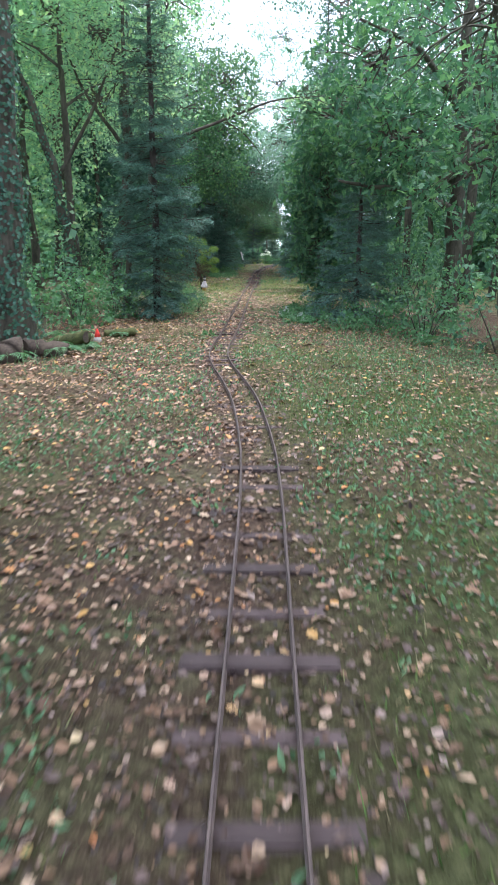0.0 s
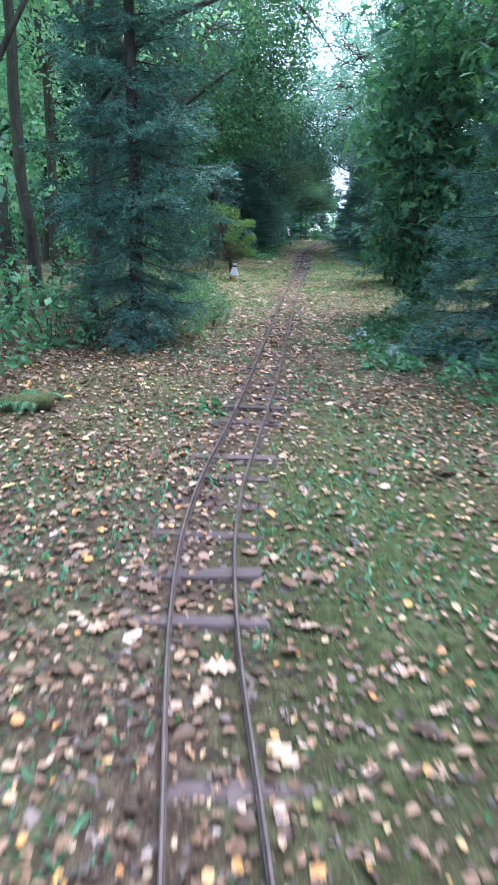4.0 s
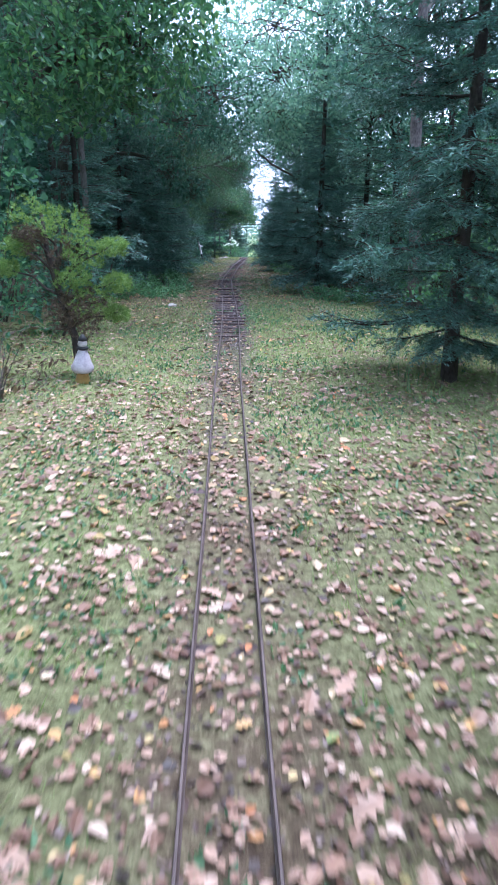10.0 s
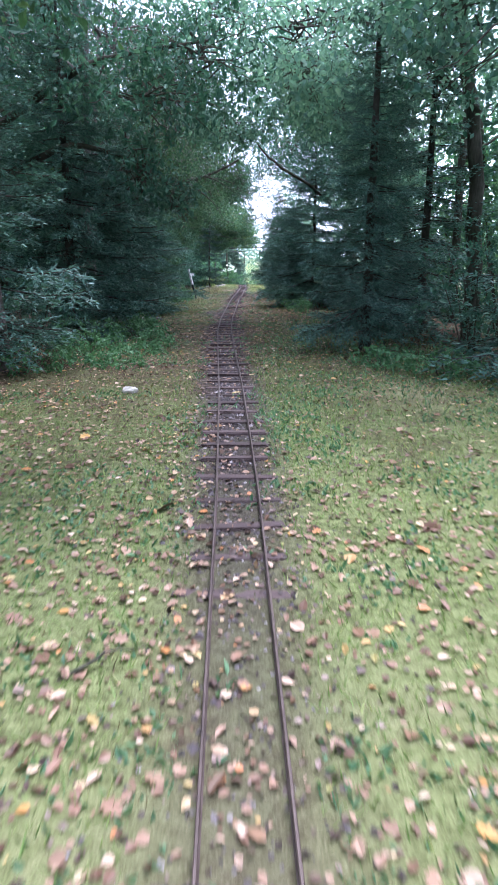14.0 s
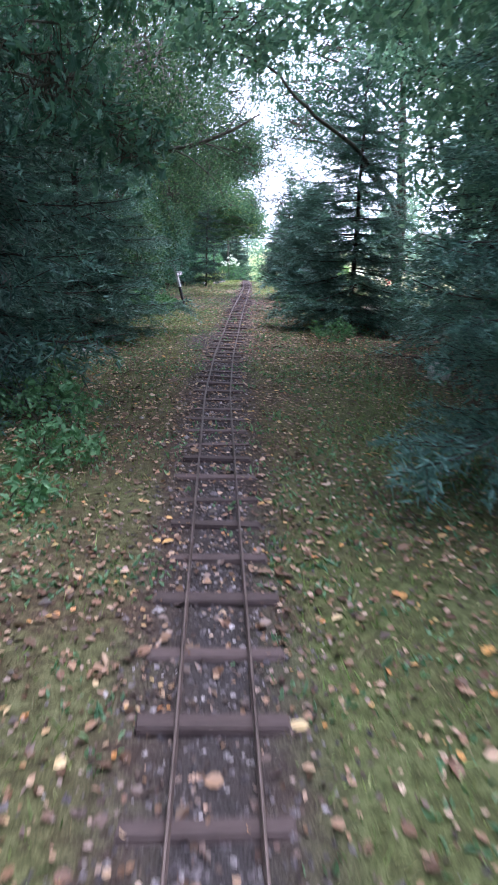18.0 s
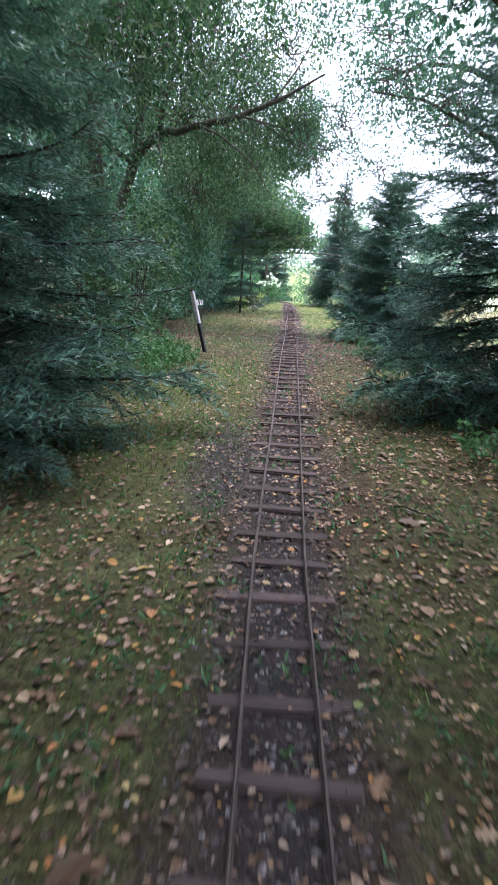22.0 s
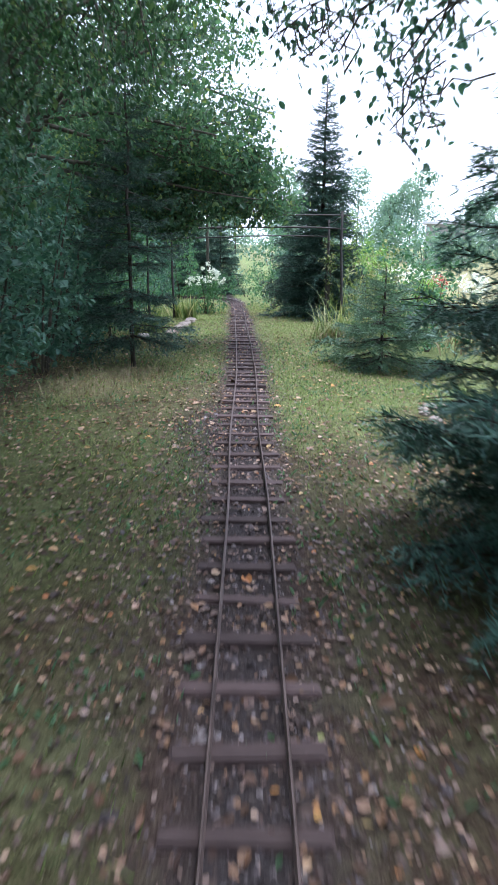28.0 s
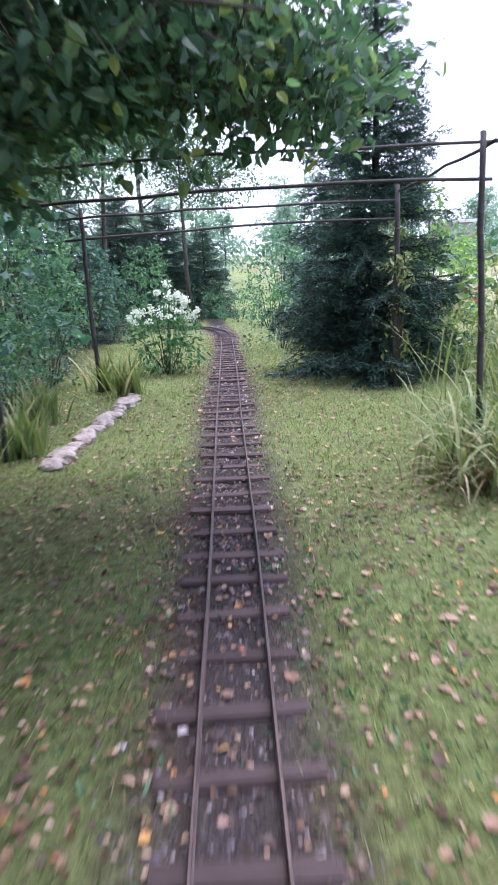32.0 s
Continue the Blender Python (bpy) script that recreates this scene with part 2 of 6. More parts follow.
M_POLE = rough_stuff("dark_pole", (0.03, 0.028, 0.028), (0.09, 0.08, 0.08), 16, 0.7, 0.004)
M_WALL = rough_stuff("rendered_wall", (0.22, 0.22, 0.21), (0.33, 0.33, 0.31), 2, 0.9, 0.004)
M_ROOF = rough_stuff("pale_roof", (0.45, 0.46, 0.48), (0.62, 0.63, 0.66), 1.5, 0.7, 0.01)
M_GLASS, _n, _l, _p = nodes_of("dark_window_glass")
_p.inputs["Base Color"].default_value, _p.inputs["Roughness"].default_value = (0.03, 0.035, 0.04, 1), 0.08


def ground_material():
    m, n, l, p = nodes_of("woodland_ground")
    def attr(name):
        a = n.new("ShaderNodeAttribute")
        a.attribute_name = name
        return a.outputs["Fac"]
    fine, mid, big = noise_node(n, l, 160, 4), noise_node(n, l, 26, 5, 0.7), noise_node(n, l, 2.2, 4)
    soil = ramp(n, [(0.34, (0.026, 0.017, 0.013)), (0.5, (0.072, 0.046, 0.034)), (0.66, (0.2, 0.138, 0.105))])
    l.new(mixc(n, l, 0.5, mid.outputs["Fac"], fine.outputs["Fac"]), soil.inputs["Fac"])
    turf = ramp(n, [(0.36, (0.045, 0.065, 0.018)), (0.5, (0.155, 0.205, 0.07)), (0.6, (0.27, 0.33, 0.13)), (0.7, (0.44, 0.42, 0.25))])
    l.new(mixc(n, l, 0.55, mid.outputs["Fac"], fine.outputs["Fac"]), turf.inputs["Fac"])
    grit = ramp(n, [(0.3, (0.018, 0.015, 0.016)), (0.55, (0.055, 0.047, 0.050)), (0.75, (0.15, 0.135, 0.14))])
    l.new(fine.outputs["Fac"], grit.inputs["Fac"])
    dry = ramp(n, [(0.3, (0.20, 0.175, 0.085)), (0.7, (0.46, 0.41, 0.25))])
    l.new(mixc(n, l, 0.5, mid.outputs["Fac"], fine.outputs["Fac"]), dry.inputs["Fac"])
    def wobble(a, gain):
        k = n.new("ShaderNodeMath")
        k.operation = "MULTIPLY_ADD"
        s = n.new("ShaderNodeMath")
        s.operation = "SUBTRACT"
        l.new(mixc(n, l, 0.4, big.outputs["Fac"], mid.outputs["Fac"]), s.inputs[0])
        s.inputs[1].default_value = 0.5
        l.new(s.outputs[0], k.inputs[0])
        k.inputs[1].default_value = gain
        l.new(a, k.inputs[2])
        k.use_clamp = True
        return k.outputs[0]
    # Moss tones that also paint the shade lying under the trees.
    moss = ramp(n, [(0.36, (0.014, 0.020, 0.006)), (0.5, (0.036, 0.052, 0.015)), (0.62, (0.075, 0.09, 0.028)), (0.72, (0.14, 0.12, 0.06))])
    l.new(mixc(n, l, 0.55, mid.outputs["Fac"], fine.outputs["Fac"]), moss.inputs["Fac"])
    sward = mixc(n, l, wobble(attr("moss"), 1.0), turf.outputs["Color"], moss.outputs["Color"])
    c = mixc(n, l, wobble(attr("grass"), 3.2), soil.outputs["Color"], sward)
    c = mixc(n, l, wobble(attr("dry"), 1.6), c, dry.outputs["Color"])
    c = mixc(n, l, wobble(attr("gravel"), 1.2), c, grit.outputs["Color"])
    l.new(c, p.inputs["Base Color"])
    p.inputs["Roughness"].default_value, p.inputs["Specular IOR Level"].default_value = 0.95, 0.15
    bump(n, l, mixc(n, l, 0.5, mid.outputs["Fac"], fine.outputs["Fac"]), 0.9, 0.02, p)
    return m


M_GROUND = ground_material()

# ---- the lie of the land and the line of the track ----
rng = np.random.default_rng(7)
LINE = np.array([(-6, .1), (0, .09), (1.8, .088), (2.7, .086), (3.4, .07), (4.0, .03), (4.7, -.035), (5.4, -.15), (6.07, -.28),
                 (6.66, -.355), (7.2, -.372), (7.8, -.352), (8.6, -.332), (10.8, -.322), (13.5, -.305), (16.4, -.28), (19, -.23),
                 (21.3, -.212), (22.8, -.22), (26, -.225), (28, -.165), (29.9, -.055), (31.2, .012), (32.8, .1), (34.6, .195),
                 (36.1, .285), (37.7, .38), (38.9, .43), (41.4, .585), (43.75, .68), (46, .76), (48.6, .86), (52, .98), (54, 1.03),
                 (55.4, .98), (56.6, .75), (57.6, .3), (58.5, -.4), (59.2, -1.3), (60, -2.6)])


def smooth_line():
    """The centre line, resampled every 0.1 m along its length."""
    d = np.concatenate([[0], np.cumsum(np.hypot(*np.diff(LINE, axis=0).T))])
    s = np.arange(0, d[-1], 0.1)
    y, x = np.interp(s, d, LINE[:, 0]), np.interp(s, d, LINE[:, 1])
    k = np.hanning(11)
    k /= k.sum()
    pad = lambda a: np.concatenate([a[0] + (a[1] - a[0]) * np.arange(-5, 0), a, a[-1] + (a[-1] - a[-2]) * np.arange(1, 6)])
    return np.convolve(pad(x), k, "valid"), np.convolve(pad(y), k, "valid")


TX, TY = smooth_line()


def track_x(y):
    return np.interp(y, LINE[:, 0][:35], LINE[:, 1][:35])


def hash_noise(x, y, s, seed):
    """Smooth value noise, 0 to 1."""
    x, y = np.asarray(x, float) / s, np.asarray(y, float) / s
    xi, yi = np.floor(x), np.floor(y)
    fx, fy = x - xi, y - yi
    fx, fy = fx * fx * (3 - 2 * fx), fy * fy * (3 - 2 * fy)
    h = lambda a, b: np.modf(np.abs(np.sin(a * 127.1 + b * 311.7 + seed * 74.7) * 43758.5453))[0]
    return (h(xi, yi) * (1 - fx) + h(xi + 1, yi) * fx) * (1 - fy) + (h(xi, yi + 1) * (1 - fx) + h(xi + 1, yi + 1) * fx) * fy


def bed_z(y):
    return -0.018 * (np.clip(y, 33, 62) - 33) - 0.03 * (np.clip(y, 48, 60) - 48)


def ground_z(x, y):
    x, y = np.asarray(x, float), np.asarray(y, float)
    off = np.abs(x - track_x(y))
    z = bed_z(y) + (hash_noise(x, y, 0.5, 1) - 0.5) * 0.035 * np.clip((off - 0.2) / 0.4, 0, 1)
    z = z + (hash_noise(x, y, 2.3, 2) - 0.5) * 0.12 * np.clip((off - 0.5) / 1.5, 0, 1)
    z = z - 0.055 * np.clip(x - 1.6, 0, 25) * np.clip((y - 37) / 4, 0, 1)
    z = z + 0.04 * np.clip(-2.2 - x, 0, 4)
    return z - 0.008 * np.clip(0.3 - off, 0, 0.3) / 0.3


def grassy(x, y):
    """How much of the ground is turf: 0 leaf soil, 1 lawn."""
    x, y = np.asarray(x, float), np.asarray(y, float)
    o = x - track_x(y)
    left = np.interp(y, [0, 7, 10, 13, 15, 20, 22.5, 25, 27, 33, 36.5, 39.8, 42, 60], [.46, .3, .22, .65, .85, .8, .42, .38, .65, .8, .5, .55, .85, .9])
    right = np.interp(y, [0, 7, 9, 12, 15.2, 20, 26, 28, 38.0, 39.8, 41.4, 60], [.75, .78, .35, .4, .9, .85, .55, .35, .3, .8, .95, .95])
    g = np.where(o < 0, left, right)
    g = g + (hash_noise(x, y, 1.1, 5) - 0.5) * 0.55
    edge = np.interp(y, [0, 12, 14, 20, 24, 36, 40, 60], [1.7, 1.6, 2.2, 2.2, 1.6, 1.2, 1.5, 1.6])
    g = g - np.clip((-o - edge) / 0.8, 0, 1) * 0.6 - np.where(y < 36, np.clip((o - edge) / 0.8, 0, 1) * 0.5, 0)
    far = np.clip((np.abs(o) - 3.2) / 2.5, 0, 1)
    g = g * (1 - far) + far * (np.where((o > 0) & (y > 36), .85, np.where(o > 0, .5, .25)) + (hash_noise(x, y, 7.0, 6) - .5) * .6)
    near = np.clip(1 - (np.abs(o) - 0.12) / 0.2, 0, 1)
    return np.clip(g - near * np.interp(y, [0, 10, 16, 60], [.2, .35, .6, .75]), 0, 1)


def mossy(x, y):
    """Where moss and short grass, darkened also for shade, take the place of the pale lawn."""
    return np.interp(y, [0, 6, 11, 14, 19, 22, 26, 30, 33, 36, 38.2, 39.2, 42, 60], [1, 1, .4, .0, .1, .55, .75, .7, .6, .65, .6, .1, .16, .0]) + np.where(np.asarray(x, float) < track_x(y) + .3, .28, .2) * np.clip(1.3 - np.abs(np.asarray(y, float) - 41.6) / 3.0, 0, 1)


def leafy(x, y):
    """How thick the fallen leaves lie, 0 to 1."""
    x, y = np.asarray(x, float), np.asarray(y, float)
    o = x - track_x(y)
    left = np.interp(y, [0, 5, 9, 12, 15, 17.5, 20, 28, 33, 36, 38, 40, 42, 60], [.85, .95, 1, 1, .85, .45, .4, .55, .4, .22, .4, .62, .36, .2])
    right = np.interp(y, [0, 3, 7, 9, 12, 15, 17.5, 20, 27, 30, 35, 37, 39.5, 41, 60], [.4, .4, .6, .95, 1, .8, .35, .3, .6, .9, .35, .28, .42, .32, .13])
    d = np.where(o < 0, left, right) * (0.45 + 1.1 * hash_noise(x, y, 0.8, 9))
    d = d + np.clip(1 - np.abs(o) / 0.25, 0, 1) * np.interp(y, [0, 16, 18, 60], [.05, .1, -.12, -.05])
    return np.clip(d - np.clip((np.abs(o) - 2.2) / 2.5, 0, 0.8), 0, 1)


# ---- mesh helpers ----
def mesh(name, v, f, mats, index=None, smooth=False):
    me = bpy.data.meshes.new(name)
    me.from_pydata(np.asarray(v, float).tolist(), [], f.tolist() if isinstance(f, np.ndarray) else f)
    for m in mats if isinstance(mats, (list, tuple)) else [mats]:
        me.materials.append(m)
    if index is not None:
        me.polygons.foreach_set("material_index", np.asarray(index, np.int32))
    if smooth:
        me.polygons.foreach_set("use_smooth", np.ones(len(me.polygons), bool))
    me.update()
    return me


def joined(pieces):
    """Pieces (v, f, slot) into one v, f, index."""
    vs, fs, ix, n = [], [], [], 0
    for v, f, s in pieces:
        vs.append(np.asarray(v, float))
        fl = f.tolist() if isinstance(f, np.ndarray) else f
        fs += [[i + n for i in q] for q in fl]
        ix += [s] * len(fl)
        n += len(v)
    return np.vstack(vs), fs, ix


def thing(name, x, y, z, label, category, group="", turn=0.0):
    e = new(name)
    e.matrix_world = pose(x, y, z, 0, 0, turn)
    return tagged(e, label, category, group)


def part(name, me, parent, label="", m=None):
    o = new(name, me)
    o.parent = parent
    if m is not None:
        o.matrix_basis = m
    return tagged(o, label)


def tube(pts, radii, sides=7, cap=True):
    pts, radii = np.asarray(pts, float), np.asarray(radii, float)
    t = np.gradient(pts, axis=0)
    t /= np.linalg.norm(t, axis=1)[:, None] + 1e-9
    ref = np.where(np.abs(t[:, 2:3]) > 0.9, np.array([[1.0, 0, 0]]), np.array([[0, 0, 1.0]]))
    a = np.cross(t, ref)
    a /= np.linalg.norm(a, axis=1)[:, None] + 1e-9
    for k in range(1, len(a)):
        a[k] = a[k - 1] - t[k] * np.dot(a[k - 1], t[k])
        a[k] /= np.linalg.norm(a[k]) + 1e-9
    b = np.cross(t, a)
    w = np.arange(sides) / sides * 2 * np.pi
    ring = np.cos(w)[None, :, None] * a[:, None, :] + np.sin(w)[None, :, None] * b[:, None, :]
    v = (pts[:, None, :] + ring * radii[:, None, None]).reshape(-1, 3)
    f = []
    for k in range(len(pts) - 1):
        for j in range(sides):
            i, q = k * sides + j, k * sides + (j + 1) % sides
            f.append([i, q, q + sides, i + sides])
    if cap:
        f.append(list(range((len(pts) - 1) * sides, len(pts) * sides)))
        f.append(list(range(sides))[::-1])
    return v, f


def bend(a, b, sag=0.0, wob=0.0, n=7, r=rng):
    """A bent line from a to b."""
    a, b = np.asarray(a, float), np.asarray(b, float)
    s = np.linspace(0, 1, n)[:, None]
    p = a + (b - a) * s
    p[:, 2] += sag * (4 * s * (1 - s))[:, 0]
    j = r.normal(0, wob, (n, 3))
    j[0] = 0
    return p + j


# leaf outlines: along, across, out of the leaf; as fractions of length and width
DIAMOND = (np.array([(0, 0, 0), (.45, -.5, .06), (1, 0, -.05), (.45, .5, .06)]), [[0, 1, 2, 3]])
OVATE = (np.array([(0, 0, 0), (.25, -.42, .07), (.62, -.4, .06), (1, 0, -.1), (.62, .4, .06), (.25, .42, .07)]), [[0, 1, 2, 3], [0, 3, 4, 5]])
LOBED = (np.array([(0, 0, 0), (.18, -.16, .02), (.3, -.42, .05), (.42, -.2, .02), (.6, -.5, .04), (.7, -.2, 0), (.85, -.28, -.02), (1, 0, -.1),
                   (.85, .28, -.02), (.7, .2, 0), (.6, .5, .04), (.42, .2, .02), (.3, .42, .05), (.18, .16, .02)]),
         [[0, 1, 2, 3], [0, 3, 4, 5], [0, 5, 6, 7], [0, 7, 8, 9], [0, 9, 10, 11], [0, 11, 12, 13]])
BLADE = (np.array([(0, -.5, 0), (0, .5, 0), (.55, .35, .06), (.55, -.35, .06), (1, 0, .28)]), [[0, 1, 2, 3], [3, 2, 4]])
NEEDLE = (np.array([(0, -.5, 0), (0, .5, 0), (1, 0, 0)]), [[0, 1, 2]])


def unit(v):
    return v / (np.linalg.norm(v, axis=1)[:, None] + 1e-9)


def leaves(c, axis, normal, length, width, outline=DIAMOND):
    """Leaves of one outline at the places c."""
    tv, tf = outline
    n = len(c)
    a = unit(np.asarray(axis, float))
    b = unit(np.cross(normal, a))
    w = np.cross(a, b)
    length, width = np.broadcast_to(length, n)[:, None, None], np.broadcast_to(width, n)[:, None, None]
    v = (np.asarray(c)[:, None, :] + a[:, None, :] * tv[None, :, 0:1] * length + b[:, None, :] * tv[None, :, 1:2] * width
         + w[:, None, :] * tv[None, :, 2:3] * length)
    k = len(tv)
    f = []
    base = (np.arange(n) * k).tolist()
    for q in tf:
        f += [[i + j for j in q] for i in base]
    return v.reshape(-1, 3), f


def clumps(centres, per, spread, r, droop=0.3):
    """Leaf places along short drooping twigs at the centres: place, axis, normal, and the twigs' lines."""
    n = len(centres)
    d = r.normal(0, 1, (n, 3))
    d[:, 2] = d[:, 2] * 0.4 - droop
    d = unit(d)
    s = r.uniform(-0.5, 0.5, (n, per))
    p = centres[:, None, :] + d[:, None, :] * (s * spread)[:, :, None] + r.normal(0, spread * 0.13, (n, per, 3))
    ax = d[:, None, :] * 0.7 + r.normal(0, 0.7, (n, per, 3))
    ax[:, :, 2] -= droop * 0.8
    nm = r.normal(0, 0.55, (n, per, 3))
    nm[:, :, 2] += 0.8
    return p.reshape(-1, 3), unit(ax.reshape(-1, 3)), unit(nm.reshape(-1, 3)), d


def blob_points(blob, n, r, shell=0.55):
    """Places in a lumpy ellipsoid, more of them towards its skin."""
    cx, cy, cz, rx, ry, rz = blob
    u = unit(r.normal(0, 1, (n, 3)))
    k = r.uniform(0, 1, n) ** (1 / 3)
    k = np.maximum(k, r.uniform(shell, 1, n) * (r.uniform(0, 1, n) < 0.6))
    lump = 0.75 + 0.5 * hash_noise(u[:, 0] * 3 + cx * 7 + 20, u[:, 1] * 3 + u[:, 2] * 2 + cy * 5 + 20, 1.0, 3)
    return np.array([cx, cy, cz]) + u * (k * lump)[:, None] * np.array([rx, ry, rz])

# ---- ground ----
def build_ground():
    xs = np.concatenate([[-400, -220, -120, -70, -45, -30, -20, -14, -10, -8, -6.5, -5.5, -4.8], np.arange(-4.2, -1.4, 0.14), np.arange(-1.4, 1.7, 0.06),
                         np.arange(1.7, 4.2, 0.14), [4.6, 5.4, 6.5, 8, 10, 14, 20, 30, 45, 70, 120, 220, 400]])
    ys = np.concatenate([[-300, -150, -70, -35, -18, -9, -5, -3, -1.5], np.arange(-0.5, 62, 0.14), [63, 65, 68, 73, 80, 95, 120, 160, 220, 320, 500]])
    gx, gy = np.meshgrid(xs, ys)
    x, y = gx.ravel(), gy.ravel()
    z = ground_z(x, y) + rng.normal(0, 0.0025, len(x))
    nx = len(xs)
    i = (np.arange(len(ys) - 1)[:, None] * nx + np.arange(nx - 1)[None, :]).ravel()
    f = np.stack([i, i + 1, i + nx + 1, i + nx], 1)
    me = mesh("ground", np.stack([x, y, z], 1), f, M_GROUND, smooth=True)
    o = np.abs(x - track_x(y))
    gravel = np.clip(1.25 - o / 0.26, 0, 1) * np.interp(y, [15, 18.5, 22, 60], [0, .6, .95, .95])
    gravel = np.maximum(gravel, np.clip(1 - np.hypot((x + 0.42) / 0.28, (y - 29.4) / 1.3), 0, 1) * 1.6)
    gravel = np.maximum(gravel, np.clip(1.2 - np.hypot((x - track_x(y) - 0.05) / 0.62, (y - 36.5) / 2.3), 0, 1) * 0.4)
    gravel = np.maximum(gravel, np.clip(1.2 - np.hypot((x - track_x(y) + .18) / .4, (y - 39.2) / 1.3), 0, 1) * .8)
    dry = np.clip(1 - np.abs(y - 15.5) / 5, 0, 1) * 0.45 * np.clip(2.2 - np.abs(x) / 3, 0, 1) + np.clip(1 - np.hypot((x + .85) / .6, (y - 41.2) / 1.3), 0, 1) * .8 + np.clip(1 - np.hypot((x - 1.3) / .7, (y - 21.4) / 1.0), 0, 1) * .6
    dry = dry + np.clip((x - 6) / 8, 0, .55) * np.clip((y - 37) / 6, 0, 1)
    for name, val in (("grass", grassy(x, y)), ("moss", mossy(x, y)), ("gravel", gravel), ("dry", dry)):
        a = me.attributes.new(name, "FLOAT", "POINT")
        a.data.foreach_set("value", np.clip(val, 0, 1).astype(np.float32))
    g = new("ground", me)
    return tagged(g, "uneven woodland floor of brown soil, moss and mown grass", "ground", kind="structure")


build_ground()


# ---- track ----
def build_track():
    track = thing("railway_track", 0, 0, 0, "narrow miniature railway track, rusty rails on dark sleepers", "railway track")
    tx, ty = np.gradient(TX), np.gradient(TY)
    n = np.hypot(tx, ty)
    nxv, nyv = ty / n, -tx / n
    z = bed_z(TY)
    prof = [(-.0065, 0), (.0065, 0), (.0065, .002), (.002, .005), (.002, .018), (.0042, .021), (.0042, .027), (.0025, .0295), (-.0025, .0295), (-.0042, .027), (-.0042, .021), (-.002, .018), (-.002, .005), (-.0065, .002)]
    k = len(prof)
    wob = (hash_noise(TX * 0 + 3, TY, 1.4, 21) - 0.5) * 0.008
    for side in (-1, 1):
        c = side * np.interp(TY, [0, 14, 19, 38, 46, 60], [.0895, .0895, .097, .097, .094, .094])
        lift = (hash_noise(TX * 0 + side * 5 + 9, TY, 0.9, 22) - 0.5) * 0.006
        v = np.stack([np.stack([TX + nxv * (c + p + wob), TY + nyv * (c + p + wob), z + np.interp(TY, [0, 17, 19.5, 60], [.004, .004, .011, .011]) + q + lift], 1) for p, q in prof], 1).reshape(-1, 3)
        f = []
        for a in range(len(TX) - 1):
            for b in range(k):
                f.append([a * k + b, a * k + (b + 1) % k, (a + 1) * k + (b + 1) % k, (a + 1) * k + b])
        part("rail", mesh("rail", v, f, M_RAIL), track, "rust-brown flat-bottomed steel rail")
    kinds = []
    for s in range(4):
        bm = bmesh.new()
        bmesh.ops.create_cube(bm, size=1)
        bmesh.ops.scale(bm, vec=(0.375 + 0.014 * s, 0.064 + 0.006 * (s % 2), 0.05), verts=bm.verts)
        bmesh.ops.bevel(bm, geom=bm.edges[:], offset=0.007, segments=2, affect="EDGES")
        for w in bm.verts:
            w.co += Vector((random.uniform(-.003, .003), random.uniform(-.003, .003), random.uniform(-.0015, .0015)))
        me = bpy.data.meshes.new("sleeper")
        bm.to_mesh(me)
        bm.free()
        me.materials.append(M_SLEEPER)
        kinds.append(me)
    s, i = 0.3, 0
    dist = np.concatenate([[0], np.cumsum(np.hypot(np.diff(TX), np.diff(TY)))])
    while s < dist[-1] - 0.3:
        x, y = np.interp(s, dist, TX), np.interp(s, dist, TY)
        ang = math.degrees(math.atan2(np.interp(s, dist, tx), np.interp(s, dist, ty)))
        top = np.interp(y, [0, 3, 4.5, 6, 6.6, 8.6, 9.4, 14, 17.6, 19.3, 60], [.004, .002, -.006, -.005, .004, .004, -.008, -.013, -.01, .009, .010]) + rng.normal(0, np.interp(y, [0, 15, 19, 60], [.008, .008, .003, .003]))
        part("sleeper", kinds[i % 4], track, m=pose(x + rng.normal(0, .006), y, float(bed_z(y)) + top - 0.025, rng.normal(0, 1), rng.normal(0, .6), -ang + rng.normal(0, 1.6)))
        s += np.interp(y, [0, 17, 19, 28, 36, 60], [.275, .28, .3, .29, .255, .25]) + rng.normal(0, 0.012)
        i += 1


build_track()


# ---- fallen leaves, grass, ballast ----
def scatter(n, x0, x1, y0, y1, chance):
    x, y = rng.uniform(x0, x1, n), rng.uniform(y0, y1, n)
    keep = rng.uniform(0, 1, n) < chance(x, y)
    return x[keep], y[keep]


